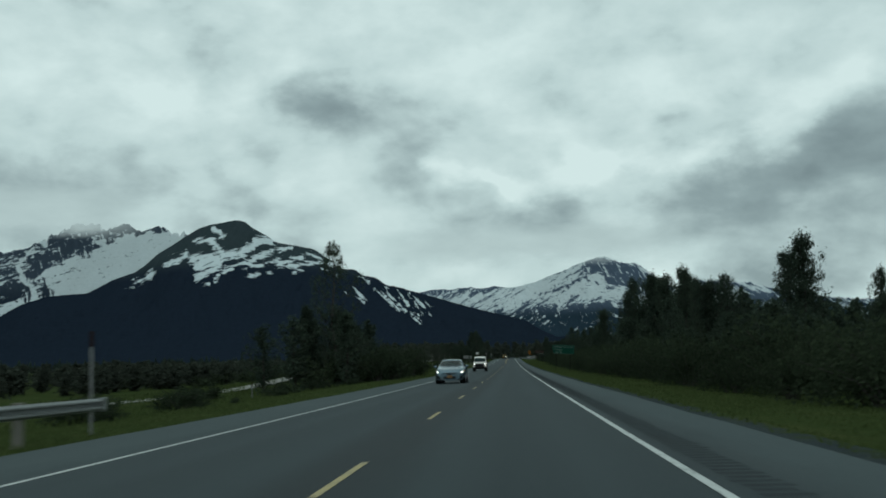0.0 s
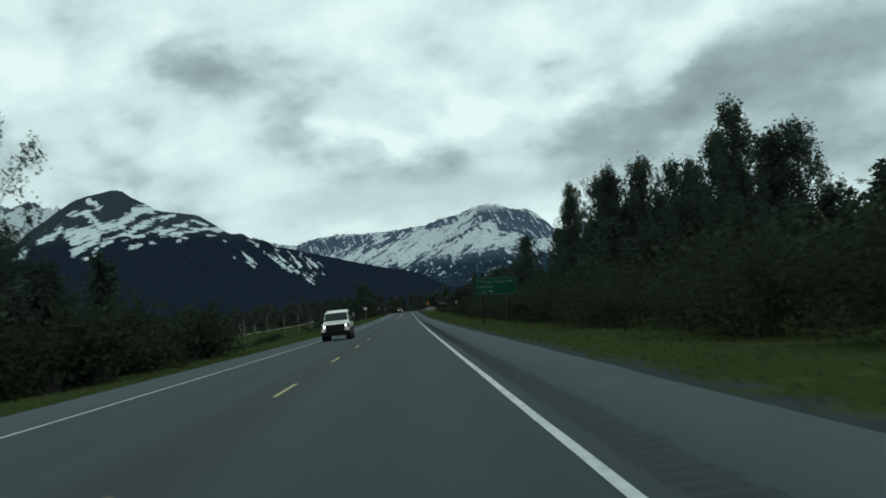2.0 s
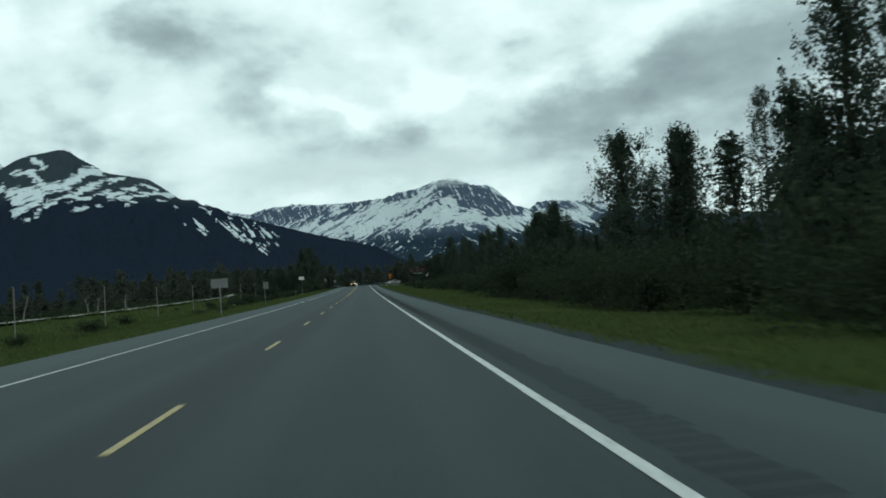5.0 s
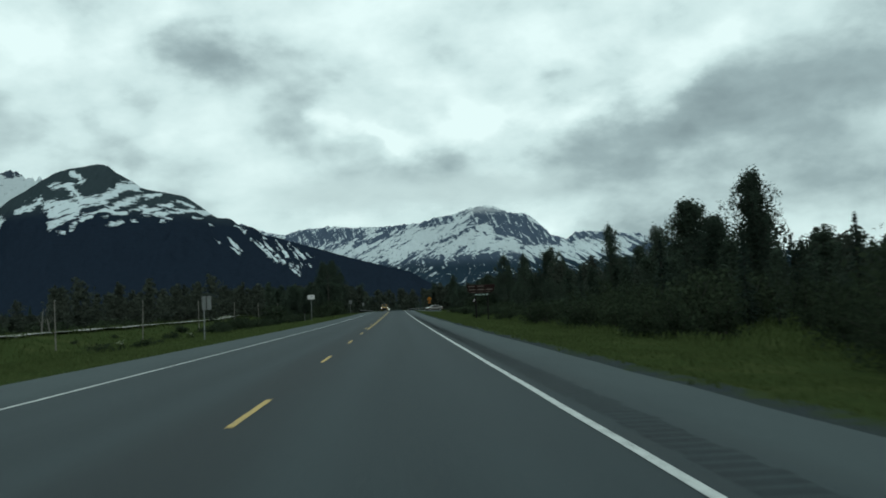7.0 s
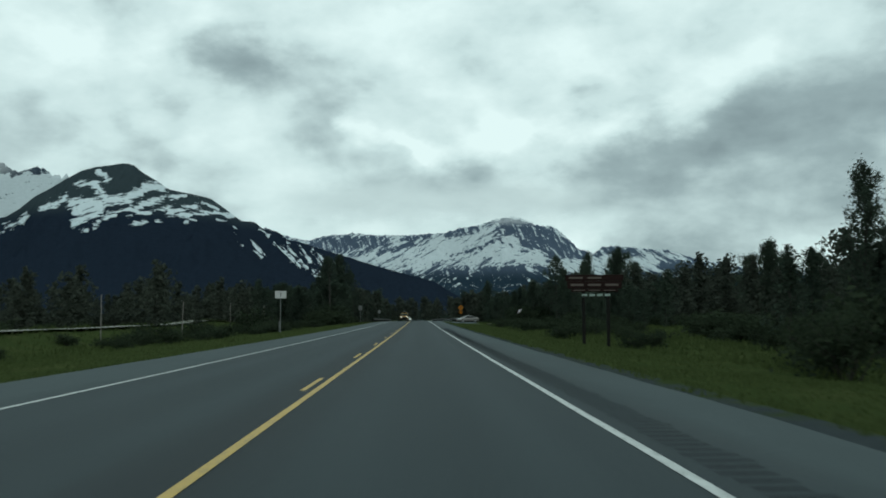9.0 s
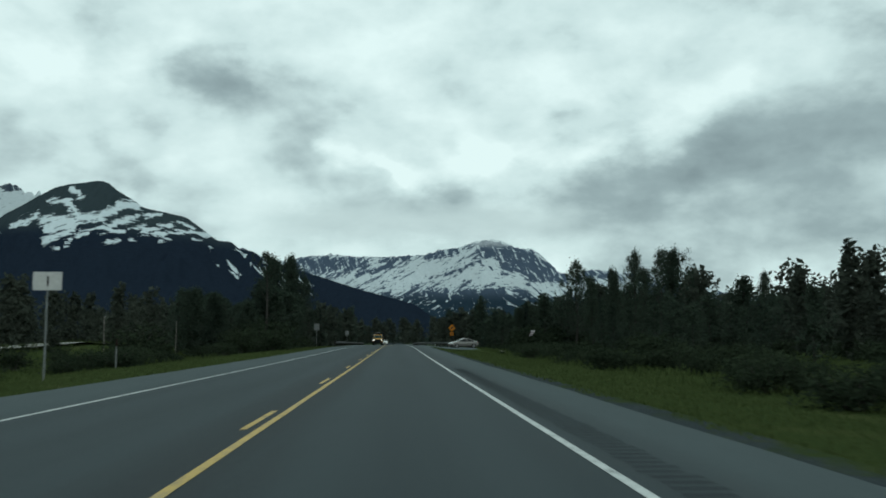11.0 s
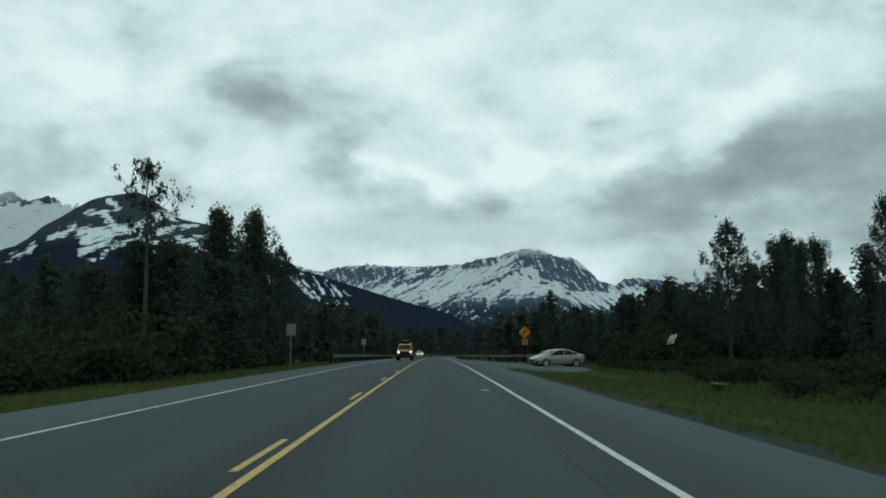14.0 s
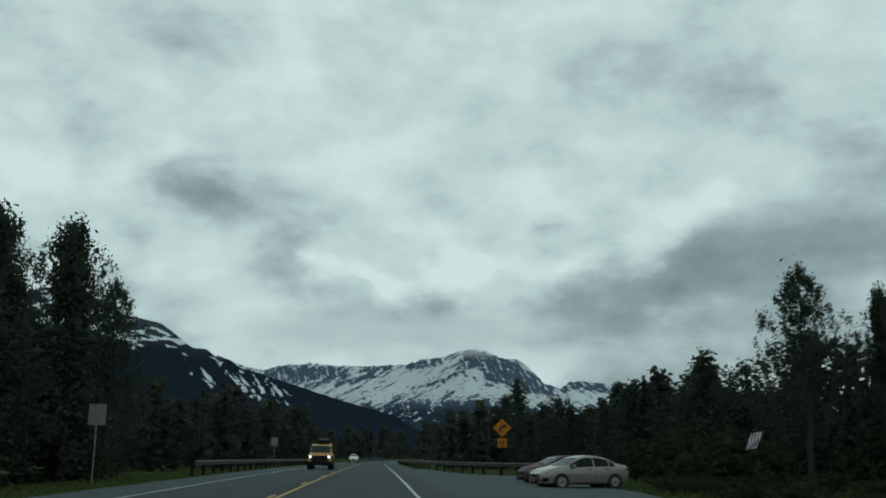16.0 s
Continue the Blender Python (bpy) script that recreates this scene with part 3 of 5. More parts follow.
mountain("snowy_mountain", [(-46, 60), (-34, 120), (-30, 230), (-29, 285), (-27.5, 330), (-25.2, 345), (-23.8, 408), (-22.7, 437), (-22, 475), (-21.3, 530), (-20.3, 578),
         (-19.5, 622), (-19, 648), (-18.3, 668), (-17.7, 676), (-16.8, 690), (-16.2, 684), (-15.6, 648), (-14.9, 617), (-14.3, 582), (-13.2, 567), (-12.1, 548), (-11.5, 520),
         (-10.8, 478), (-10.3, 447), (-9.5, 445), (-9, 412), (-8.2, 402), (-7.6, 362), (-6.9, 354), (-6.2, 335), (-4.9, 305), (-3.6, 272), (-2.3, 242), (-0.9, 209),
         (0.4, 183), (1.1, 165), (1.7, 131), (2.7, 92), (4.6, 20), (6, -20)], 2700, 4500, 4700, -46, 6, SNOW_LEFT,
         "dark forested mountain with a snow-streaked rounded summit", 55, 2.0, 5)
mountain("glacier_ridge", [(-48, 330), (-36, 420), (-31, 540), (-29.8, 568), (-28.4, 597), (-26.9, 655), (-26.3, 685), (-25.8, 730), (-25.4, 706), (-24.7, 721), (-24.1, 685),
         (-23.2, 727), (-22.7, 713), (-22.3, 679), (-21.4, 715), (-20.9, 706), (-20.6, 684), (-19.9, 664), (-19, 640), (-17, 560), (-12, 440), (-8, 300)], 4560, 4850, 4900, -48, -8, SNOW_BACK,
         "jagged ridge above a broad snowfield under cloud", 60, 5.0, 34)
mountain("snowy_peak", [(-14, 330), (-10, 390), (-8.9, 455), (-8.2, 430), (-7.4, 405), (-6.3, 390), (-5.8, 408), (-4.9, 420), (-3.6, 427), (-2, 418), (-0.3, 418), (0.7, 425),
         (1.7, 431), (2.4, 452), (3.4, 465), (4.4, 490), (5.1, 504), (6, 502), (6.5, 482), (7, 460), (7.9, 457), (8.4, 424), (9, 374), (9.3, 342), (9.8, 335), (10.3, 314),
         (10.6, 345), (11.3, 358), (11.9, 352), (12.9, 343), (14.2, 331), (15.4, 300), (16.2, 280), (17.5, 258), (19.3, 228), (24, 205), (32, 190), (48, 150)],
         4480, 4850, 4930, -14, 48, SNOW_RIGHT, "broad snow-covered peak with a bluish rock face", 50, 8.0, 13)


# ---- trees ----
def leaf_cloud(rng, centres, spread, count, size, sweep=0.0):
    """Loose leaf sprays, four corners each, round the given centres."""
    centres = np.asarray(centres)
    pick = rng.integers(0, len(centres), count)
    pos = centres[pick, :3] + rng.normal(0, 1, (count, 3)) * (spread * centres[pick, 3])[:, None] * (1 - 0.35 * sweep, 1 - 0.35 * sweep, 1 + 0.5 * sweep)
    d1 = rng.normal(0, 1, (count, 3)) + (0, 0, 1.3 * sweep)
    d1 /= np.linalg.norm(d1, axis=1)[:, None]
    d2 = np.cross(d1, rng.normal(0, 1, (count, 3)))
    d2 /= np.linalg.norm(d2, axis=1)[:, None] + 1e-6
    s = size * rng.uniform(0.6, 1.4, (count, 1))
    bend = np.cross(d1, d2) * s * 0.25
    return np.stack([pos - d1 * s, pos - d2 * s * 0.55 + bend, pos + d1 * s, pos + d2 * s * 0.55 + bend], axis=1)


def limb_mesh(bm, a, b, ra, rb, sides=6):
    tube_bm(bm, a, b, ra, rb, sides, caps=False)


SPRAYS = {}


def cottonwood(at, seed, height, width, count, label, bare=0.3, shape="tall", lean=0.0, size=0.085, limbs=44, twigs=5, spread=0.20, core=0.30, kind="cottonwood_tree", rise=(0.55, 1.25)):
    """A trunk, limbs that bend upwards and end in twigs, a tuft of leaves on each twig, and a denser core; nominal height in metres."""
    rng = np.random.default_rng(seed)
    root = thing(kind, at, label, "tree", "roadside trees")
    bm = bmesh.new()
    pts = [Vector((0, 0, -0.6))]
    segs = 7
    for i in range(1, segs + 1):
        f = i / segs
        pts.append(Vector((lean * f + rng.normal(0, 0.10), rng.normal(0, 0.10), height * 0.95 * f)))
    r0 = 0.015 * height
    for i in range(segs):
        limb_mesh(bm, pts[i], pts[i + 1], r0 * (1 - i / segs) + 0.02, r0 * (1 - (i + 1) / segs) + 0.02, 8)
    tufts, inner = [], []
    for i in range(limbs):
        f = bare + (0.97 - bare) * (i + rng.uniform(0, 1)) / limbs
        k = f * segs
        j = min(int(k), segs - 1)
        base = pts[j].lerp(pts[j + 1], k - j)
        g = (f - bare) / (0.97 - bare)
        if shape == "tall":
            full = 0.50 + 0.50 * min(1, g / 0.3) if g < 0.3 else 1 - 0.86 * ((g - 0.3) / 0.7) ** 1.5
        elif shape == "cone":
            full = 1.02 - 0.90 * g ** 1.3
        else:
            full = math.sin(math.pi * (0.20 + 0.72 * g))
        reach = width * full * rng.uniform(0.62, 1.18)
        ang = i * 2.4 + rng.uniform(-0.5, 0.5)
        out = Vector((math.cos(ang), math.sin(ang), 0))
        tip = base + out * reach + Vector((0, 0, reach * rng.uniform(*rise) + 0.25))
        if tip.z > height - 0.15:
            tip = base.lerp(tip, max(0.15, (height - 0.15 - base.z) / (tip.z - base.z)))
        mid = base.lerp(tip, 0.5) - Vector((0, 0, 0.10 * reach))
        thick = 0.018 + 0.022 * (1 - g) * height / 14
        limb_mesh(bm, base, mid, thick, thick * 0.7, 5)
        limb_mesh(bm, mid, tip, thick * 0.7, 0.010, 5)
        for n in range(twigs):
            q = rng.uniform(0.30, 1.0)
            c = base.lerp(mid, q * 2) if q < 0.5 else mid.lerp(tip, q * 2 - 1)
            go = Vector((out.x * 0.5 + rng.normal(0, 0.5), out.y * 0.5 + rng.normal(0, 0.5), rng.uniform(0.3, 1.1))).normalized()
            e = c + go * (0.20 * reach + rng.uniform(0.15, 0.45))
            if e.z > height:
                e.z = height
            limb_mesh(bm, c, e, 0.012, 0.006, 4)
            tufts.append((e.x, e.y, e.z, rng.uniform(0.6, 1.35)))
        for q in (0.05, 0.25, 0.45):
            c = base.lerp(mid, q * 2)
            inner.append((c.x, c.y, c.z, 1.0))
    tufts += [(pts[-1].x, pts[-1].y, height * 0.955, 0.8), (pts[-1].x, pts[-1].y, height * 0.975, 0.6)]
    part("trunk", bm, BARK, root, smooth=True)
    deep = int(count * core)
    q = leaf_cloud(rng, tufts, spread, count - deep, size, 0.8)
    if deep:
        q = np.concatenate([q, leaf_cloud(rng, inner, 0.17 * width, deep, size * 1.5, 0.5)])
    crown = new("crown", quads_mesh("crown", q, LEAF_COTTON))
    crown.parent = root
    SPRAYS[root.name] = q[rng.permutation(len(q))]
    return root


def spruce(at, seed, height, width, label):
    rng = np.random.default_rng(seed)
    root = thing("spruce_tree", at, label, "tree", "dark spruces")
    bm = bmesh.new()
    limb_mesh(bm, (0, 0, -0.5), (0, 0, height * 0.98), 0.016 * height, 0.015, 8)
    part("trunk", bm, BARK, root, smooth=True)
    qs = []
    z = 0.06 * height
    while z < height:
        g = z / height
        reach = width * (1.02 - g) ** 0.85
        k = int(7 + 5 * (1 - g))
        for i in range(k):
            a = rng.uniform(0, 6.283)
            L, lift, droop = reach * rng.uniform(0.55, 1.18), rng.uniform(-0.22, 0.22), rng.uniform(0.05, 0.40)
            m = max(3, int(L / 0.22))
            for j in range(1, m + 1):
                f = j / m
                px = np.array([math.cos(a) * L * f, math.sin(a) * L * f, z + lift - droop * L * f * f + 0.08 * L * f])
                out = np.array([math.cos(a), math.sin(a), -0.25])
                side = np.array([-math.sin(a), math.cos(a), rng.uniform(-0.3, 0.3)])
                w = 0.20 * (1.2 - 0.6 * f) * rng.uniform(0.7, 1.3)
                h = 0.19
                qs.append([px - out * h, px - side * w + (0, 0, -0.05), px + out * h, px + side * w + (0, 0, -0.05)])
        z += 0.24 + 0.1 * (1 - g)
    crown = new("crown", quads_mesh("crown", np.array(qs), LEAF_SPRUCE))
    crown.parent = root
    return root


def grove(name, x0, x1, y0, y1, count, lo, hi, seed, label, wide=1.4, thin=10, mat=LEAF_HAZED, models=None, nominal=14.0, kind="trees"):
    """Far trees or low brush that nobody could tell apart, as one mass of leaf sprays."""
    rng = np.random.default_rng(seed)
    packs = [SPRAYS[t.name][::thin] for t in models or young]
    out = []
    for i in range(count):
        x, y = rng.uniform(x0, x1), y0 + (y1 - y0) * (i + rng.uniform(0, 1)) / count
        z, a = gz(x, y), rng.uniform(0, 6.283)
        s = (rng.uniform(lo, hi) + zr(min(y, 900)) - z) / nominal
        p = packs[rng.integers(0, len(packs))]
        c, d = math.cos(a) * s * wide, math.sin(a) * s * wide
        mid = p.mean(axis=1, keepdims=True)
        p = mid + (p - mid) * (1.1 * thin ** 0.5)
        out.append(np.stack([x + p[:, :, 0] * c - p[:, :, 1] * d, y + p[:, :, 0] * d + p[:, :, 1] * c, z + p[:, :, 2] * s], axis=2))
    return tagged(new(name, quads_mesh(name, np.concatenate(out), mat)), label, kind, kind="stuff")


def shrub(at, seed, height, width, count, label):
    rng = np.random.default_rng(seed)
    root = thing("alder_shrub", at, label, "shrub", "roadside shrubs")
    bm = bmesh.new()
    cents = []
    for i in range(16):
        a, reach = rng.uniform(0, 6.283), width * math.sqrt(rng.uniform(0.02, 1))
        tip = Vector((math.cos(a) * reach, math.sin(a) * reach, height * rng.uniform(0.45, 0.98) * (1.05 - 0.4 * reach / width)))
        mid = Vector((tip.x * 0.4, tip.y * 0.4, tip.z * 0.55))
        limb_mesh(bm, (tip.x * 0.1, tip.y * 0.1, -0.3), mid, 0.035, 0.022, 5)
        limb_mesh(bm, mid, tip, 0.022, 0.008, 5)
        for q in (0.0, 0.35, 0.7, 1.0):
            c = mid.lerp(tip, q)
            cents.append((c.x, c.y, c.z, 0.8))
        cents.append((tip.x * 1.05, tip.y * 1.05, tip.z * 0.35, 1.0))
    part("wood", bm, BARK, root)
    q = leaf_cloud(rng, cents, 0.32, count, 0.070 * (4400 / count) ** 0.45)
    q[:, :, 2] = np.maximum(q[:, :, 2], -0.1)
    crown = new("crown", quads_mesh("crown", q, LEAF_SHRUB))
    crown.parent = root
    SPRAYS[root.name] = q[rng.permutation(len(q))]
    return root


COTTON_LABEL = "tall dark-leaved cottonwood tree with gaps in its crown"
FAR = pose(0, -300, -60)
cotton = [cottonwood(FAR, 11, 14, 2.3, 8800, COTTON_LABEL, 0.10, "tall"),
          cottonwood(FAR, 12, 14, 2.7, 12500, COTTON_LABEL, 0.06, "round", size=0.10, limbs=52, twigs=6, core=0.42),
          cottonwood(FAR, 13, 14, 2.3, 10500, "slender dark cottonwood tree with a pointed crown", 0.06, "cone", limbs=46),
          cottonwood(FAR, 14, 14, 2.7, 4600, "open cottonwood tree with thin foliage and visible limbs", 0.12, "tall", limbs=34, core=0.06, spread=0.19),
          cottonwood(FAR, 15, 14, 3.0, 15000, "broad dense cottonwood tree", 0.03, "tall", size=0.108, limbs=60, twigs=6, spread=0.22, core=0.48),
          cottonwood(FAR, 23, 14, 4.0, 10000, "open conical cottonwood tree with a visible trunk", 0.16, "cone", size=0.098, limbs=58, twigs=8, core=0.05, spread=0.17, rise=(0.20, 0.60))]
# lighter models for the rows behind
young = [cottonwood(FAR, 16, 14, 2.5, 2300, "dark young cottonwood in a thicket", 0.04, "tall", size=0.165, limbs=22, twigs=4, spread=0.30, core=0.4, kind="alder_tree"),
         cottonwood(FAR, 17, 14, 2.9, 2500, "bushy dark cottonwood in a thicket", 0.02, "round", size=0.17, limbs=24, twigs=4, spread=0.34, core=0.4, kind="alder_tree"),
         cottonwood(FAR, 18, 14, 2.3, 2100, "pointed dark cottonwood in a thicket", 0.03, "cone", size=0.165, limbs=22, twigs=4, spread=0.28, core=0.4, kind="alder_tree")]
# a tall bare-limbed tree with a few leafy tufts
airy = [cottonwood(FAR, 19, 14, 2.1, 1500, "airy tree with bare fanned limbs and leafy tufts", 0.50, "round", size=0.12, limbs=15, twigs=5, spread=0.17, core=0.0)]
spruces = [spruce(FAR, 21, 11, 2.3, "dark pointed spruce tree"), spruce(FAR, 22, 11, 1.8, "narrow dark spruce tree")]
thicket = [shrub(FAR, 31, 3.0, 1.9, 5200, "dense dark green alder shrub beside the verge"),
           shrub(FAR, 32, 3.0, 2.4, 5800, "wide dense dark green alder shrub")]
shrubs = [shrub(FAR, 34, 3.0, 1.9, 1500, "dark green alder shrub"),
          shrub(FAR, 35, 3.0, 2.4, 1700, "wide dark green alder shrub"),
          shrub(FAR, 33, 3.0, 1.5, 1200, "upright dark green willow shrub")]
used = set()


def plant(kinds, k, x, y, top, nominal, wide=1.0, turn=None):
    """One of the models, scaled to reach the given height over the road there."""
    if -12.6 < x < -8 and 466 < y < 494:      # mown clear round the sign post
        x -= 2.6
    z = gz(x, y)
    s = (top + zr(y) - z) / nominal
    m = Matrix.Translation((x, y, z)) @ Matrix.Rotation(turn if turn is not None else random.uniform(0, 6.28), 4, "Z")
    src = kinds[k]
    if src.name in used:
        ob = copy_thing(src, m)
    else:
        used.add(src.name)
        ob = src
        ob.matrix_basis = m
    ob.scale = (s * wide, s * wide, s)
    return ob


# the single trees that stand out: model, place, height over the road, breadth
TALL = [(2, 38, 150, 14.7, 1.5), (2, 32, 124, 13.8, 1.3), (0, 47, 143, 11.5, 1), (2, 24.4, 149, 13.0, 1.1), (5, 31, 155.5, 12.2, 1.0), (1, 28.2, 153, 11.2, 1.3),
        (4, 27.0, 160, 12.5, 0.85), (1, 33, 166, 10.2, 1), (0, 29, 207, 17.2, 0.9), (1, 28.4, 190, 15.1, 0.9), (0, 33.2, 194, 15.4, 1),
        (4, 33.4, 188, 14.1, 0.75), (0, 26.1, 222, 15.0, 0.9), (1, 31.5, 224, 17.7, 0.9), (1, 25.1, 265, 13.0, 1.05), (4, 32.9, 272, 14.0, 1.1),
        (3, 26.3, 237.8, 11.4, 0.8), (0, 28.5, 232, 18.4, 1), (1, 30.5, 214, 16.5, 1), (4, 36, 236, 13, 1), (4, 31.7, 206, 13.5, 0.9),
        (4, 30.3, 333, 10.5, 1.5), (4, 32.2, 331, 8.8, 1.5), (4, 28.2, 310.5, 10.3, 1.0), (4, 27.0, 316, 7.0, 1.3), (4, 30.6, 316, 7.6, 1.3), (0, 30.9, 347, 9.4, 1.25), (0, 26.1, 349, 9.8, 1.05),
        (2, 32, 498, 11.2, 1.2), (4, 38.0, 508, 11.9, 0.62), (0, 33, 474, 13.0, 0.9), (1, 39.4, 479, 13.6, 0.9),
        (2, 62, 504, 12.6, 1.1), (4, 49.6, 427, 11.2, 1.1), (1, 46.4, 426, 9.3, 1.1), (4, 52.6, 429, 9.3, 1.2), (1, 55.8, 427, 10.0, 1.1), (5, 44.7, 503.7, 16.0, 0.7), (3, 47.2, 505, 15.0, 0.9), (1, 49.3, 532, 15.2, 0.8), (5, 32.7, 514, 14.9, 1.0), (4, 39.2, 515, 13.5, 0.75), (4, 45, 488, 11.5, 0.9),
        (4, -15.3, 503, 14.2, 0.9), (4, -17.4, 497, 13.5, 0.9), (5, -13.2, 505, 11.2, 0.85), (2, -11.5, 491, 9.3, 1.4),
        (3, -19.5, 138.6, 16.7, 0.92), (4, -24, 144, 9.0, 0.9), (1, -19.0, 139.6, 8.2, 1.5), (4, -17.4, 142, 6.2, 1.5)]
plant(airy, 0, -13.9, 464.5, 11.3, 14, 1.0, 0.4)
for k, x, y, top, wide in ((4, -15.4, 461, 5.2, 1.5), (1, -12.3, 467, 7.2, 1.4), (4, -18, 469, 5.2, 1.4), (4, -17.6, 452, 5.8, 1.5), (4, -21, 458, 6.6, 1.6)):
    plant(cotton, k, x, y, top, 14, wide)
for k, x, y, top, wide in TALL:
    plant(cotton, k, x, y, top, 14, wide)

rnd = random.Random(5)


def row(n, x0, x1, y0, y1, lo, hi, kinds, nominal, wlo=0.9, whi=1.2, picks=None):
    for i in range(n):
        y = y0 + (y1 - y0) * (i + rnd.uniform(0, 1)) / n
        k = rnd.choice(picks) if picks else rnd.randrange(len(kinds))
        plant(kinds, k, rnd.uniform(x0, x1), y, rnd.uniform(lo, hi), nominal, rnd.uniform(wlo, whi), rnd.uniform(0, 6.28))


# right-hand side: a wall of shrubs along the verge, young trees behind, thinning out ahead
row(44, 12.4, 14.4, 52, 262, 1.5, 3.0, thicket, 3.0)
row(27, 15, 19, 56, 262, 2.6, 4.4, shrubs, 3.0)
row(14, 19, 25, 60, 155, 3.4, 5.0, young, 14, 1.5, 2.1)
row(16, 19, 25, 155, 262, 4.5, 7.5, young, 14, 1.3, 1.8)
row(12, 24, 36, 60, 155, 4.6, 6.4, young, 14, 1.5, 2.0)
row(5, 24, 36, 155, 196, 4.6, 6.4, young, 14, 1.2, 1.6)
row(7, 24, 36, 196, 250, 7.0, 10.0, young, 14, 1.2, 1.6)
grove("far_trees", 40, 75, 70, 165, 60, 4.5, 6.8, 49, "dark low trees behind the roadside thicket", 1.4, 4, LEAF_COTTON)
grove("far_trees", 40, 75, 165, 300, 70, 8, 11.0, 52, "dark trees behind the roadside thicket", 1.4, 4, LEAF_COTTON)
row(28, 26, 42, 170, 255, 9.0, 12.4, young, 14, 1.1, 1.5)
row(18, 13.8, 18, 262, 335, 1.0, 2.2, shrubs, 3.0)
row(15, 17, 26, 268, 345, 2.2, 4.2, shrubs, 3.0)
row(20, 20, 34, 288, 354, 3.4, 5.4, young, 14, 1.3, 1.7)
row(12, 18, 40, 270, 352, 4.0, 5.6, spruces, 11, 0.9, 1.2)
row(46, 13.2, 24, 345, 462, 0.1, 1.1, shrubs, 3.0, 1.3, 2.0)
grove("low_brush", 13.5, 24, 395, 462, 32, 0.0, 0.8, 61, "low dark green brush in the damp meadow", 1.7, 2, LEAF_SHRUB, shrubs, 3.0, "brush")
grove("low_brush", 22, 60, 345, 470, 50, 0.7, 1.8, 62, "low dark green brush before the tree line", 1.7, 2, LEAF_SHRUB, shrubs, 3.0, "brush")
grove("low_brush", 15.5, 26, 452, 500, 44, 0.0, 0.7, 63, "low dark brush behind the pull-out", 2.0, 2, LEAF_SHRUB, shrubs, 3.0, "brush")
grove("far_trees", 40, 110, 350, 480, 80, 7, 10.5, 47, "dark band of trees behind the meadow", 1.4, 3)
row(14, 24, 44, 420, 476, 4, 6.0, young, 14, 1.2, 1.6)
row(34, 26, 80, 474, 560, 6.5, 10.0, young, 14, 1.3, 1.8)
grove("far_trees", 30, 90, 520, 590, 60, 8, 11.5, 48, "dark trees behind the pull-out", 1.4, 5)
row(14, 15, 32, 524, 566, 5.0, 8.5, young, 14, 1.2, 1.7)
row(4, 15, 32, 530, 566, 6.5, 8.5, spruces, 11, 0.9, 1.3)
grove("low_brush", 24, 44, 500, 560, 22, 2.0, 4.5, 64, "dark undergrowth below the trees", 1.3, 2, LEAF_SHRUB, shrubs, 3.0, "brush")
row(16, 16, 40, 560, 700, 7, 11.5, spruces + young, 12.5, 1.0, 1.4)
grove("far_trees", 13, 60, 590, 720, 90, 6, 10, 50, "dark trees beside the far shoulder")
grove("far_trees", -60, -13, 560, 720, 90, 7, 11, 51, "dark trees behind the far guard rail")
grove("far_trees", 40, 150, 560, 800, 80, 8, 12, 43, "dark trees closing the far straight")
# left-hand side
row(14, -19, -11, 128, 160, 2.2, 5.0, shrubs, 3.0)
row(9, -27, -16, 124, 156, 4.5, 7.5, young, 14, 1.3, 1.6)
row(16, -26, -12.5, 60, 130, -0.2, 0.7, shrubs, 3.0, 1.2, 1.9)
row(26, -31, -14, 165, 440, -0.8, 0.0, shrubs, 3.0, 1.2, 2.0)
grove("low_brush", -58, -40, 165, 440, 34, 0.4, 2.2, 65, "low dark brush across the valley floor", 1.5, 2, LEAF_SHRUB, shrubs, 3.0, "brush")
grove("far_trees", -78, -50, 60, 520, 330, 0.8, 2.2, 41, "dark band of low brush across the valley floor", 3.4, 4)
grove("far_trees", -125, -76, 60, 520, 330, 1.4, 3.0, 53, "dark band of low trees across the valley floor", 3.0, 9)
grove("far_trees", -230, -125, 60, 640, 260, 2.5, 4.6, 42, "dark band of trees beneath the mountain", 2.2)
row(30, -30, -12.5, 380, 455, -0.1, 0.9, shrubs, 3.0, 1.2, 1.9)
row(20, -28, -12, 466, 512, 4.5, 7.5, young, 14, 1.4, 1.8)
row(28, -24, -10.5, 444, 508, 1.8, 4.0, shrubs, 3.0, 1.0, 1.5)
row(14, -20, -12, 478, 504, 7.0, 9.8, young, 14, 1.4, 1.8)
row(14, -40, -18, 500, 560, 6, 9.5, young, 14, 1.1, 1.5)
row(14, -34, -13, 560, 700, 7, 11.5, spruces + young, 12.5, 1.0, 1.4)
grove("far_trees", -110, -30, 540, 800, 90, 7, 11, 44, "dark trees beside the far straight")
grove("far_trees", -90, -32, 420, 560, 50, 5, 9, 45, "dark trees behind the meadow", 1.4, 4)
# the far end of the straight
grove("far_trees", -50, 90, 850, 1000, 90, 8, 15, 46, "dark wood where the highway bends away")

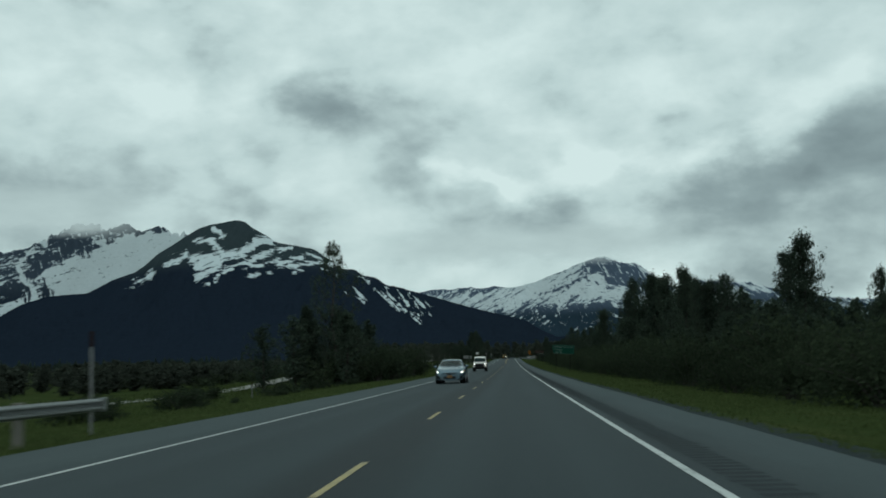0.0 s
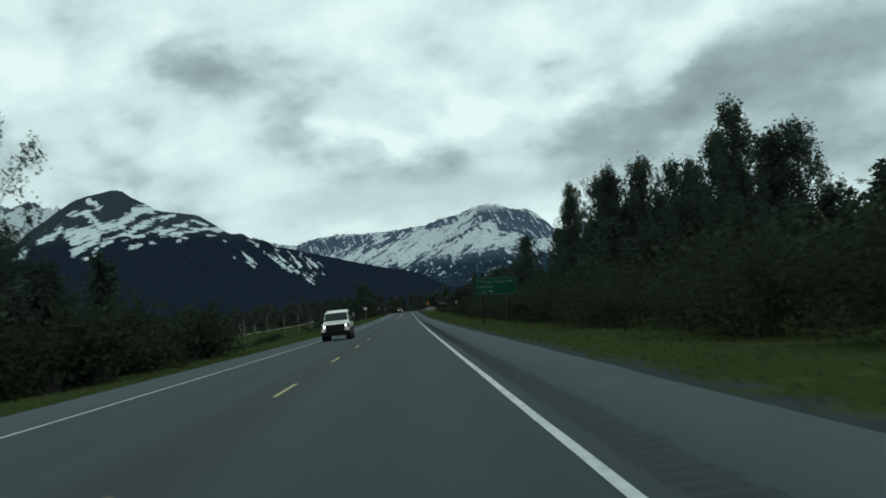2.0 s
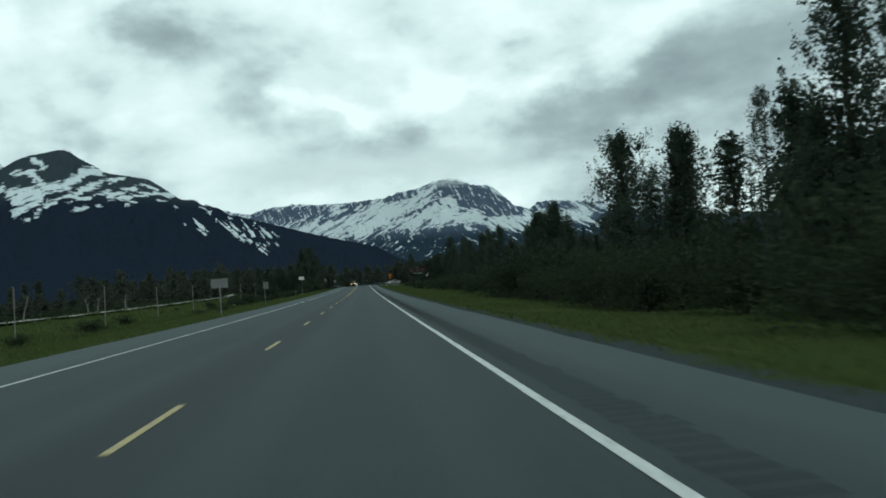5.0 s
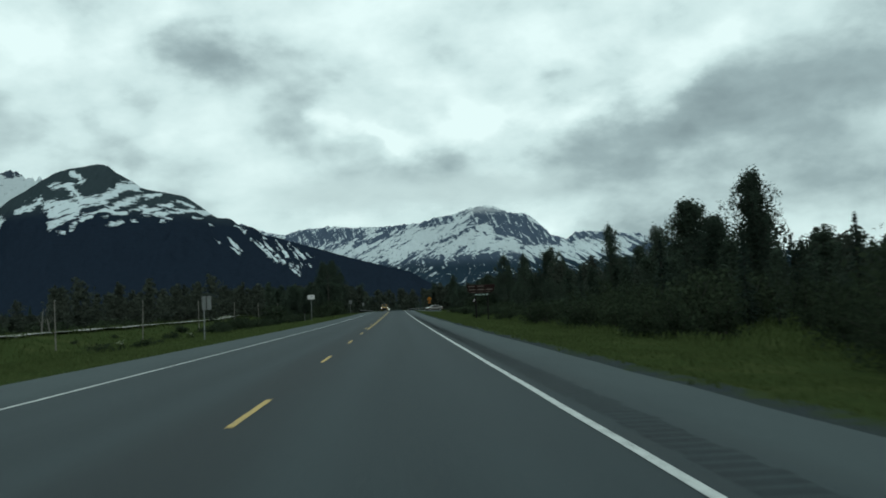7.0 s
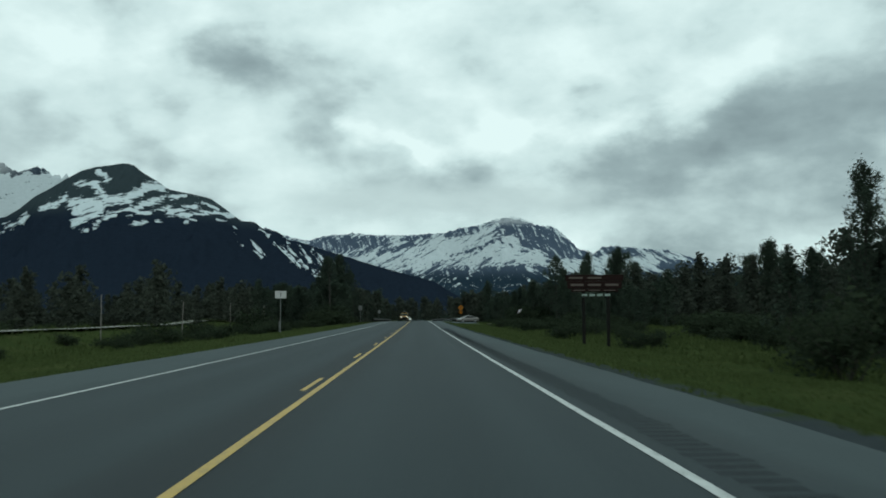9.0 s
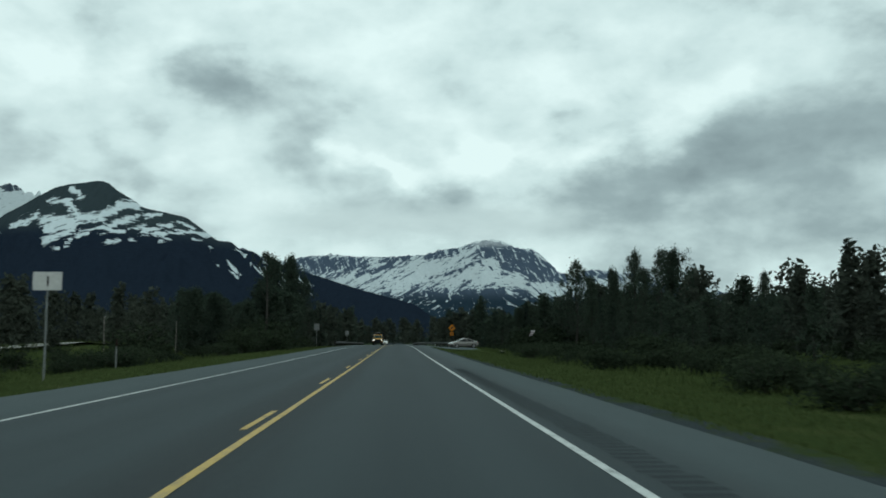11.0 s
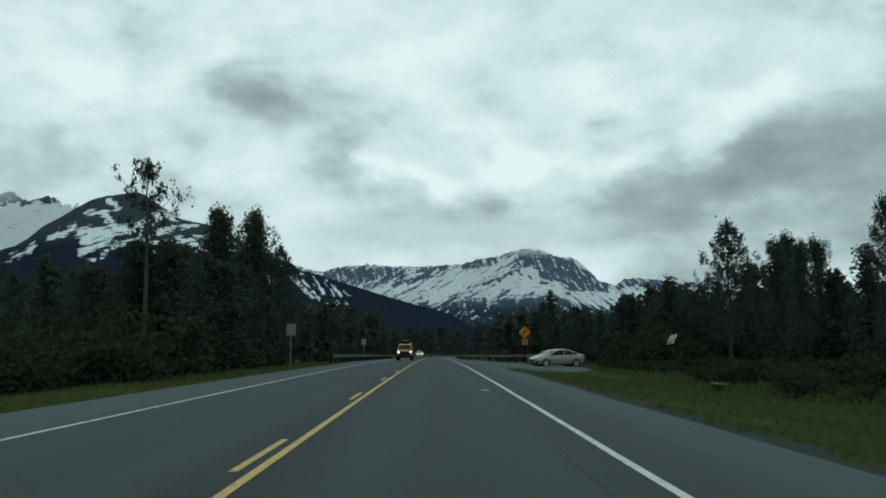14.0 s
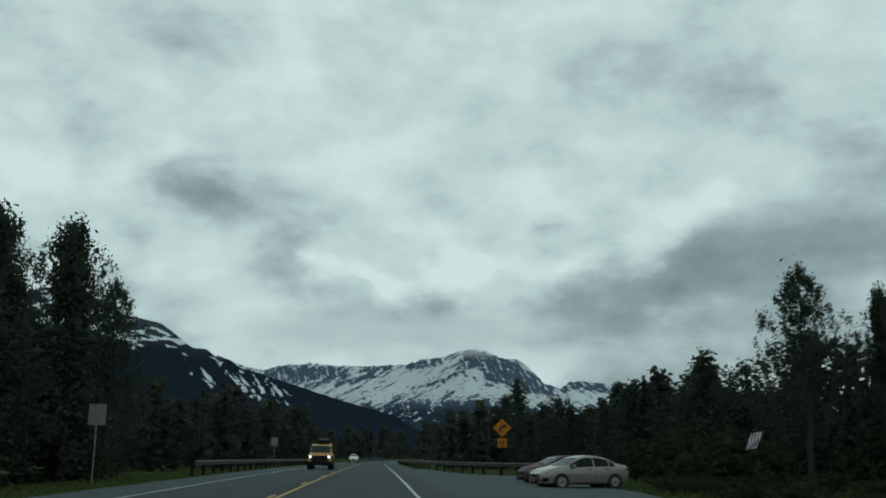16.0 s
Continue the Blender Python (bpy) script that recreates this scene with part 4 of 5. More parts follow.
# far woods on the valley floor
rngw = np.random.default_rng(77)
wq = []
for i in range(2600):
    a = radians(rngw.uniform(-40, 40))
    r = rngw.uniform(700, 2600)
    x, y = r * math.sin(a), 250 + r * math.cos(a)
    if abs(x) < 24 and y < 900:
        continue
    h, w = rngw.uniform(7, 15), rngw.uniform(2.0, 4.0)
    z = zr(min(y, 900)) - 2
    for j in range(4):
        t = j * 0.785 + rngw.uniform(0, 0.6)
        c, s = math.cos(t) * w, math.sin(t) * w
        wq.append([(x - c, y - s, z), (x + c, y + s, z), (x + c * 0.1, y + s * 0.1, z + h), (x - c * 0.25, y - s * 0.25, z + h * rngw.uniform(0.6, 0.9))])
tagged(new("woods", quads_mesh("woods", np.array(wq), LEAF_SPRUCE)), "dark woods covering the far valley floor", "forest", kind="stuff")


# ---- grass on the verges ----
def verge(name, x0, x1, y0, y1, count, lo, hi, seed, label, bias=1.0, wide=0.028):
    rng = np.random.default_rng(seed)
    u = rng.uniform(0, 1, count) ** bias
    x, y = x0 + (x1 - x0) * u, rng.uniform(y0, y1, count)
    # the grass creeps unevenly into the gravel
    rim = np.array([6.0 + 0.9 * noise.noise((a * 0.5, b * 0.45, seed + 5.0)) + 0.5 * noise.noise((a * 1.7, b * 1.3, seed)) for a, b in zip(x, y)])
    keep = np.abs(x) > rim + 0.35 * rng.uniform(0, 1, count)
    x, y = x[keep], y[keep]
    count = len(x)
    patchy = np.array([noise.noise((a * 0.35, b * 0.12, seed)) for a, b in zip(x, y)])
    z = np.array([gz(a, b) for a, b in zip(x, y)]) - 0.03
    h = rng.uniform(lo, hi, count) * (1 + 0.6 * patchy)
    ang = rng.uniform(0, 6.283, count)
    w = wide * (0.6 + 0.8 * rng.uniform(0, 1, count))
    dx, dy = np.cos(ang) * w, np.sin(ang) * w
    lx, ly = rng.normal(0, 0.35, count) * h, rng.normal(0, 0.35, count) * h
    P = np.empty((count, 4, 3))
    P[:, 0] = np.stack([x - dx, y - dy, z], 1)
    P[:, 1] = np.stack([x + dx, y + dy, z], 1)
    P[:, 2] = np.stack([x + lx + dx * 0.2, y + ly + dy * 0.2, z + h], 1)
    P[:, 3] = np.stack([x + lx * 0.6 - dx * 0.7, y + ly * 0.6 - dy * 0.7, z + h * 0.7], 1)
    return tagged(new(name, quads_mesh(name, P, BLADES)), label, "grass", kind="stuff")


verge("verge_grass", 5.85, 13.8, 20, 470, 160000, 0.04, 0.15, 1, "short green verge grass beside the shoulder", 0.8)
verge("verge_grass", -6.1, -15.0, 20, 560, 125000, 0.05, 0.18, 2, "uneven green verge grass beside the oncoming lane", 0.85)
verge("meadow_grass", 13, 34, 260, 520, 34000, 0.15, 0.5, 3, "tall rough meadow grass", wide=0.05)
verge("meadow_grass", -15, -46, 20, 520, 50000, 0.15, 0.5, 4, "tall rough meadow grass", wide=0.05)


# ---- signs, posts and rails ----
def bars(parent, mat, x, z, w, h, y=-0.022, name="lettering"):
    return box_part(name, parent, mat, (x, y, z), (w, 0.006, h))


def words(parent, text, x, z, size, mat, y=-0.021):
    cu = bpy.data.curves.new("lettering", "FONT")
    cu.body, cu.size, cu.extrude = text, size, 0.003
    cu.materials.append(mat)
    ob = new("lettering", cu)
    ob.parent = parent
    ob.matrix_basis = pose(x, y, z, 90, 0, 0)
    return ob


def guide_sign():
    """The green guide sign on two steel posts; local x runs along its face."""
    y0 = 163.4
    s = thing("guide_sign", pose(9.21, y0, zr(y0) - 0.09, 0, 4, -3), "green guide sign with white border and lettering on two posts", "road sign")
    board = box_part("board", s, SIGN_GREEN, (0, 0, 2.72), (3.06, 0.035, 1.27), 0.008)
    for dx, dz, w, h in ((0, 0.61, 2.98, 0.022), (0, -0.61, 2.98, 0.022), (-1.49, 0, 0.022, 1.2), (1.49, 0, 0.022, 1.2)):
        box_part("border", board, SIGN_SHADED, (dx, -0.0215, 2.72 + dz), (w, 0.006, h), label="white border stripe")
    words(board, "Portage Glacier Rd", -1.36, 2.97, 0.34, SIGN_SHADED)
    words(board, "Whittier", -1.33, 2.56, 0.34, SIGN_SHADED)
    words(board, "1500", -1.28, 2.20, 0.25, SIGN_SHADED)
    bars(board, SIGN_SHADED, -0.42, 2.31, 0.28, 0.15)
    for dx in (-1.05, 0.95):
        bm = bmesh.new()
        box_bm(bm, dx, 0.07, 1.3, 0.10, 0.08, 4.0, 0.01)
        part("post", bm, DARK_POST, s)
        box_part("clamp", s, STEEL, (dx, 0.035, 2.35), (0.16, 0.05, 0.06), 0.005)
        box_part("clamp", s, STEEL, (dx, 0.035, 3.1), (0.16, 0.05, 0.06), 0.005)
    # a small marker plate fixed beside it
    box_part("marker_plate", s, SIGN_GREEN, (-1.62, 0.05, 2.95), (0.16, 0.02, 0.62), 0.004)


def brown_sign():
    y0 = 350.0
    s = thing("visitor_sign", pose(11.35, y0, zr(y0), 0, 0, -3), "dark brown wooden visitor sign with pale routed lettering", "road sign")
    for i, (w, h, z) in enumerate(((3.2, 0.34, 3.25), (3.0, 0.40, 2.86), (2.6, 0.16, 2.56))):
        b = box_part("board", s, SIGN_BROWN, (0, 0, z), (w, 0.08, h), 0.02)
        n = 2 if i == 0 else 3
        for j in range(n):
            bars(b, PALE_LETTER, -w * 0.32 + w * 0.32 * j, z, w * 0.24, h * 0.30, -0.043)
    for j in range(4):
        box_part("plaque", s, LEGEND, (-0.55 + 0.42 * j, 0, 2.30), (0.30, 0.02, 0.13), 0.005, "small white plaque")
    for dx in (-0.6, 0.75):
        bm = bmesh.new()
        tube_bm(bm, (dx, 0.08, -1.2), (dx, 0.08, 3.3), 0.10, 0.09, 10)
        part("post", bm, DARK_POST, s, smooth=True)


def plate_sign(name, x, y, zc, w, h, mat, label, post=STEEL, bar=None, face=0.0, post_side=1):
    """A plate on one post, its middle zc over the road."""
    s = thing(name, pose(x, y, zr(y), 0, 0, face), label, "road sign")
    p = box_part("plate", s, mat, (0, 0, zc), (w, 0.012, h), 0.004)
    if bar:
        for bx, bz, bw, bh in bar:
            bars(p, BLACK, bx, zc + bz, bw, bh, -0.010)
    low = gz(x, y) - zr(y) - 0.3
    bm = bmesh.new()
    box_bm(bm, 0, 0.035 * post_side, (zc + h * 0.5 + low) / 2, 0.06, 0.05, zc + h * 0.5 - low, 0.006)
    part("post", bm, post, s)
    for dz in (-h * 0.3, h * 0.3):
        bm = bmesh.new()
        tube_bm(bm, (0, -0.012, zc + dz), (0, 0.02, zc + dz), 0.014, sides=8)
        part("bolt", bm, STEEL, s)
    return s


def curve_sign():
    y0 = 514.7
    s = thing("curve_warning_sign", pose(11.1, y0, zr(y0), 0, 0, -3), "orange-yellow diamond curve sign with a speed plate", "road sign")
    bm = bmesh.new()
    box_bm(bm, 0, 0, 0, 0.90, 0.014, 0.90, 0.003)
    bmesh.ops.transform(bm, matrix=Matrix.Translation((0, 0, 3.0)) @ Matrix.Rotation(radians(45), 4, "Y"), verts=bm.verts)
    d = part("diamond", bm, SIGN_YELLOW, s)
    # a bent arrow
    bm = bmesh.new()
    arc = [(-0.14, 2.72), (-0.14, 2.86), (-0.10, 2.98), (-0.01, 3.07), (0.10, 3.11)]
    for a, b in zip(arc, arc[1:]):
        da = Vector((b[0] - a[0], 0, b[1] - a[1]))
        box_bm(bm, (a[0] + b[0]) / 2, -0.011, (a[1] + b[1]) / 2, da.length + 0.06, 0.006, 0.14, 0, Matrix.Rotation(-math.atan2(da.z, da.x), 4, "Y"))
    part("arrow_shaft", bm, BLACK, d)
    bm = bmesh.new()
    v = [bm.verts.new(c) for c in ((0.06, -0.014, 3.28), (0.06, -0.014, 2.94), (0.34, -0.014, 3.12))]
    bm.faces.new(v)
    bmesh.ops.solidify(bm, geom=bm.faces[:], thickness=0.004)
    part("arrow_head", bm, BLACK, d)
    p = box_part("speed_plate", s, SIGN_YELLOW, (0, 0, 1.98), (0.61, 0.014, 0.61), 0.004)
    bars(p, BLACK, -0.11, 2.02, 0.12, 0.26, -0.010)
    bars(p, BLACK, 0.11, 2.02, 0.12, 0.26, -0.010)
    bars(p, BLACK, 0, 1.79, 0.30, 0.07, -0.010)
    bm = bmesh.new()
    box_bm(bm, 0, 0.05, 1.5, 0.09, 0.07, 4.2, 0.006)
    part("post", bm, DARK_POST, s)


def guard_rail(points, label, end=True, top=0.60, steel=STEEL, timber=WOOD_POST):
    """A W-beam on timber posts along a line of (x, y); two waves of real depth."""
    g = thing("guard_rail", Matrix(), label, "guard rail")
    prof = [(0.0, 0.155), (0.015, 0.14), (0.08, 0.10), (0.08, 0.065), (0.0, 0.03), (0.0, -0.03), (0.08, -0.065), (0.08, -0.10), (0.015, -0.14), (0.0, -0.155)]
    pts = [Vector((x, y, 0)) for x, y in points]
    for a, b in zip(pts, pts[1:]):
        d = (b - a).normalized()
        side = Vector((d.y, -d.x, 0)) * (1 if a.x < 0 else -1)
        n = max(1, round((b - a).length / 3.81))
        for i in range(n):
            p, q = a.lerp(b, i / n), a.lerp(b, (i + 1) / n)
            v, f = [], []
            for c in (p, q):
                for off, z in prof:
                    w = c + side * off
                    v.append((w.x, w.y, zr(c.y) + top - 0.155 + z))
                for off, z in prof:
                    w = c + side * (off - 0.008)
                    v.append((w.x, w.y, zr(c.y) + top - 0.155 + z))
            k = len(prof)
            for j in range(k - 1):
                f.append((j, j + 1, 2 * k + j + 1, 2 * k + j))
                f.append((k + j, 3 * k + j, 3 * k + j + 1, k + j + 1))
            f += [(0, 2 * k, 3 * k, k), (k - 1, 2 * k - 1, 4 * k - 1, 3 * k - 1)]
            ob = new("beam", mesh_of("beam", v, f, steel))
            ob.parent = g
            w = p - side * 0.12
            lo = gz(w.x, w.y) - 0.3
            bm = bmesh.new()
            box_bm(bm, w.x, w.y, (lo + zr(w.y) + top + 0.04) / 2, 0.18, 0.16, zr(w.y) + top + 0.04 - lo, 0.012)
            part("post", bm, timber, g)
    if end:
        e = pts[-1]
        box_part("end_plate", g, STEEL, (e.x + 0.02, e.y + 0.04, zr(e.y) + top - 0.155), (0.10, 0.30, 0.34), 0.03, "flared steel end plate")
    return g


OLD_STEEL = plain("weathered_steel", (0.060, 0.068, 0.070), 0.75, 0.2)
# guide sign white, darkened in colour to show its shaded side
SIGN_SHADED = plain("shaded_white_sheeting", (0.090, 0.132, 0.117), 0.8, spec=0.1)
PALE_LETTER = plain("routed_pale_letters", (0.085, 0.07, 0.06), 0.8)
guide_sign()
brown_sign()
curve_sign()
plate_sign("route_sign", -10.75, 383.6, 3.12, 1.02, 0.66, SIGN_WHITE, "small white rectangular sign facing the highway", bar=[(0.02, 0, 0.07, 0.34)])
plate_sign("sign_back", -10.2, 492.4, 2.72, 0.78, 0.95, SIGN_BACK, "grey back of a sign on a steel post", post_side=-1)
plate_sign("sign_back", -9.2, 259.2, 2.14, 1.32, 0.72, SIGN_BACK, "wide grey back of a guide sign on a post", post_side=-1)
twin = plate_sign("sign_back", -9.95, 300.5, 1.95, 0.27, 0.85, SIGN_BACK, "two bare metal sign backs on one post", post_side=-1)
box_part("plate", twin, SIGN_BACK, (0.31, 0.01, 1.95), (0.27, 0.012, 0.85), 0.004)
plate_sign("sign_back", -9.2, 560, 2.6, 0.75, 0.9, SIGN_BACK, "grey back of a far sign on a post", post_side=-1)

guard_rail([(-8.3, -60), (-8.3, 46.4)], "galvanised steel guard rail ending beside the verge")
guard_rail([(-8.2, 506), (-8.2, 640)], "grey guard rail along the far shoulder", False, 0.64, OLD_STEEL, DARK_POST)
guard_rail([(14.5, 511), (10.8, 525), (7.6, 546), (6.4, 575), (6.4, 640)], "weathered guard rail curving round the pull-out", False, 0.62, OLD_STEEL, DARK_POST)


def pole(x, y, top, label):
    z0 = gz(x, y)
    s = thing("pole", pose(x, y, z0), label, "pole", "poles along the path")
    bm = bmesh.new()
    h = top + zr(y) - z0
    tube_bm(bm, (0, 0, -0.4), (random.uniform(-0.12, 0.2), 0, h), 0.062, 0.05, 10)
    part("shaft", bm, WOOD_POST, s, smooth=True)
    bm = bmesh.new()
    tube_bm(bm, (0, 0, h - 0.02), (0, 0, h + 0.03), 0.058, 0.04, 10)
    part("cap", bm, STEEL, s)


for i in range(10):
    pole(-28.6 + 0.02 * i * i * (1 if i > 5 else 0), 211 + 29.4 * i, 3.2 + random.uniform(-0.2, 0.15), "thin weathered grey pole beyond the ditch")


def marker_post(x, y, h, label):
    s = thing("marker_post", pose(x, y, gz(x, y)), label, "post")
    bm = bmesh.new()
    box_bm(bm, 0, 0, h / 2 - 0.15, 0.075, 0.05, h + 0.3, 0.01)
    part("stake", bm, SIGN_BACK, s)
    box_part("band", s, SIGN_BROWN, (0, -0.002, h - 0.14), (0.085, 0.06, 0.40), 0.005, "brown reflector band")


marker_post(-8.78, 46.9, 2.55, "white wooden marker post with a brown top")
marker_post(-21, 107, 1.6, "pale marker post in the grass")
marker_post(-13.5, 402, 1.6, "pale marker post in the grass")
marker_post(10.2, 578, 1.5, "pale marker post beside the guard rail")


# ---- flag by the trees ----
def flag():
    x, y = 23.0, 499.0
    z0 = gz(x, y)
    s = thing("flag", pose(x, y, z0), "small hanging striped flag on a leaning pole", "flag")
    bm = bmesh.new()
    tube_bm(bm, (0.5, 0.09, -0.3), (-0.30, 0.09, 3.5), 0.02, 0.016, 8)
    part("pole", bm, DARK_POST, s)
    for i in range(8):
        v, f = [], []
        for j in range(9):
            for e in (0, 1):
                u = (i + e + (0.1 if (i + e) % 2 else -0.1)) / 8
                w = 0.06 * math.sin(j * 0.8 + u * 2)
                v.append((-0.42 + u * 0.68 - j * 0.045, w, 3.06 - j * 0.112 + u * 0.12))
            if j:
                f.append((2 * j - 2, 2 * j - 1, 2 * j + 1, 2 * j))
        ob = new("stripe", mesh_of("stripe", v, f, (FLAG_RED, FLAG_WHITE)[i % 2]))
        ob.parent = s


FLAG_RED = plain("flag_red", (0.026, 0.008, 0.013), 0.8)
FLAG_WHITE = plain("flag_white", (0.62, 0.60, 0.64), 0.8)
flag()


# ---- vehicles ----
def car_paint(name, col, metal=0.3, rough=0.26, coat=0.25):
    k = Nodes(name, rough, metal, 0.5)
    p = k.local()
    dirt = k.step(k.noise(p, 3.0, 6, 0.65), 0.45, 0.75)
    z = k.xyz(p)[2]
    low = k.math("MULTIPLY", dirt, k.step(z, 0.9, 0.3))
    k.b.inputs["Coat Weight"].default_value = coat
    return k.colour(k.mix(k.math("MULTIPLY", low, 0.6), col, (0.12, 0.11, 0.10)))


def glass(name="tinted_glass"):
    k = Nodes(name, 0.06, 0, 0.22)
    return k.colour(k.mix(k.noise(k.local(), 1.5), (0.006, 0.009, 0.010), (0.014, 0.019, 0.020)))


def lit(name, col, power):
    k = Nodes(name, 0.2)
    k.b.inputs["Emission Color"].default_value = (*col, 1)
    k.b.inputs["Emission Strength"].default_value = power
    return k.colour(col)


GLASS = glass()
TYRE = plain("tyre_rubber", (0.014, 0.014, 0.015), 0.9)
RIM = plain("cast_alloy", (0.24, 0.245, 0.25), 0.45, 0.7)
TRIM = plain("black_plastic", (0.012, 0.013, 0.014), 0.8, spec=0.12)
LAMP_ON = lit("lit_headlamp", (1.0, 0.97, 0.88), 4.5)
LAMP_OFF = plain("clear_lamp", (0.42, 0.44, 0.45), 0.15)
LAMP_RED = plain("red_lamp", (0.22, 0.012, 0.012), 0.2)
LENS = plain("smoky_lens", (0.09, 0.07, 0.055), 0.3)
AMBER = plain("amber_lamp", (0.55, 0.20, 0.02), 0.25)
PLATE = plain("plate_yellow", (0.13, 0.068, 0.020), 0.5)


class Shell:
    """The skin of a car: curves of top, belt, half width and sill along its length; the front is at the high end."""

    def __init__(self, top, belt, width, sill, tumble, ease=5):
        self.y = np.linspace(top[0][0], top[-1][0], 61)

        def curve(keys):
            v = np.interp(self.y, [q[0] for q in keys], [q[1] for q in keys])
            pad = np.pad(v, ease // 2, mode="edge")
            w = np.hanning(ease + 2)[1:-1]
            return np.convolve(pad, w / w.sum(), "valid")

        self.top, self.belt, self.width, self.sill = curve(top), curve(belt), curve(width), curve(sill)
        self.tumble = tumble

    def ring(self, y):
        t, b, w, s = (float(np.interp(y, self.y, c)) for c in (self.top, self.belt, self.width, self.sill))
        t = max(t, b + 0.02)
        h = t - b
        ex = w * 0.90 - self.tumble * h
        return [Vector(p) for p in ((w * 0.80, y, s), (w * 0.95, y, s + 0.07), (w, y, s + 0.48 * (b - s)), (w * 0.985, y, b - 0.16 * (b - s)), (w * 0.95, y, b - 0.012),
                                    (w * 0.915, y, b), (ex, y, t - 0.06 * min(1, h / 0.3)), (ex * 0.93, y, t - 0.02 * min(1, h / 0.3)), (ex * 0.5, y, t - 0.004), (0, y, t))]

    def at(self, y, k, side=1):
        r = self.ring(y)
        j = min(int(k), len(r) - 2)
        p = r[j].lerp(r[j + 1], k - j)
        return Vector((p.x * side, p.y, p.z))

    def body(self, parent, paint):
        bm = bmesh.new()
        rings = []
        for y in self.y:
            half = self.ring(float(y))
            rings.append([bm.verts.new(p) for p in half] + [bm.verts.new((-p.x, p.y, p.z)) for p in reversed(half[:-1])])
        c = len(rings[0])
        for a, b in zip(rings, rings[1:]):
            for i in range(c):
                bm.faces.new((a[i], a[(i + 1) % c], b[(i + 1) % c], b[i]))
        bm.faces.new(rings[0])
        bm.faces.new(list(reversed(rings[-1])))
        return part("body", bm, paint, parent, smooth=True)

    def patch(self, parent, name, mat, y0, y1, k0, k1, side=1, out=0.008, ny=8, nk=4, label="", lean0=0.0, lean1=0.0):
        """A pane that follows the skin between two places along it and two heights of the ring, a little proud."""
        bm = bmesh.new()
        grid = []
        for i in range(ny + 1):
            row_ = []
            for j in range(nk + 1):
                f = j / nk
                a, b = y0 + lean0 * f, y1 + lean1 * f
                y, kk = a + (b - a) * i / ny, k0 + (k1 - k0) * f
                p = self.at(y, kk, side)
                du = self.at(y + 0.02, kk, side) - self.at(y - 0.02, kk, side)
                dv = self.at(y, min(kk + 0.1, 8.99), side) - self.at(y, kk - 0.1, side)
                nrm = du.cross(dv).normalized() * side
                if nrm.dot(Vector((p.x, 0, 0.35))) < 0:
                    nrm = -nrm
                row_.append(bm.verts.new(p + nrm * out))
            grid.append(row_)
        for i in range(ny):
            for j in range(nk):
                bm.faces.new((grid[i][j], grid[i + 1][j], grid[i + 1][j + 1], grid[i][j + 1]))
        bmesh.ops.solidify(bm, geom=bm.faces[:], thickness=0.014)
        return part(name, bm, mat, parent, label, True)

    def screen(self, parent, name, y0, y1, label="", out=0.008):
        """A window across the car, from edge to edge of the roof."""
        bm = bmesh.new()
        grid = []
        for i in range(9):
            y = y0 + (y1 - y0) * i / 8
            row_ = []
            for q in np.linspace(-0.94, 0.94, 13):
                half = self.ring(y)
                x = abs(q) * half[6].x
                z = float(np.interp(x, [p.x for p in reversed(half[6:])], [p.z for p in reversed(half[6:])]))
                row_.append(bm.verts.new((math.copysign(x, q), y + (out if y1 > 0 else -out), z + out)))
            grid.append(row_)
        for i in range(8):
            for j in range(12):
                bm.faces.new((grid[i][j], grid[i + 1][j], grid[i + 1][j + 1], grid[i][j + 1]))
        bmesh.ops.solidify(bm, geom=bm.faces[:], thickness=0.012)
        return part(name, bm, SCREEN, parent, label, True)


# part of the sky's teal reflection is put into the glass colour
SCREEN = plain("windscreen_glass", (0.014, 0.036, 0.034), 0.06, spec=0.42, scale=1.5)


def wheel(parent, x, y, r, w):
    side = 1 if x > 0 else -1
    bm = bmesh.new()
    tube_bm(bm, (x - w / 2, y, r), (x + w / 2, y, r), r, sides=28)
    bmesh.ops.bevel(bm, geom=[e for e in bm.edges if len(e.link_faces) == 2 and abs(e.verts[0].co.x - e.verts[1].co.x) < 1e-5], offset=0.025, segments=2, affect="EDGES")
    wh = part("wheel", bm, TYRE, parent, "black rubber tyre on an alloy rim", True)
    bm = bmesh.new()
    ox = x + side * w / 2
    tube_bm(bm, (ox - 0.02 * side, y, r), (ox + 0.006 * side, y, r), r * 0.66, sides=24)
    part("rim", bm, RIM, wh)
    for i in range(5):
        a = i * 1.2566
        bm = bmesh.new()
        box_bm(bm, 0, 0, r * 0.33, 0.02, 0.10 * r / 0.33, r * 0.55, 0.004)
        bmesh.ops.transform(bm, matrix=Matrix.Translation((ox + 0.012 * side, y, r)) @ Matrix.Rotation(a, 4, "X"), verts=bm.verts)
        part("spoke", bm, RIM, wh)
    bm = bmesh.new()
    tube_bm(bm, (ox, y, r), (ox + 0.028 * side, y, r), r * 0.16, sides=12)
    part("hub", bm, TRIM, wh)
    return wh


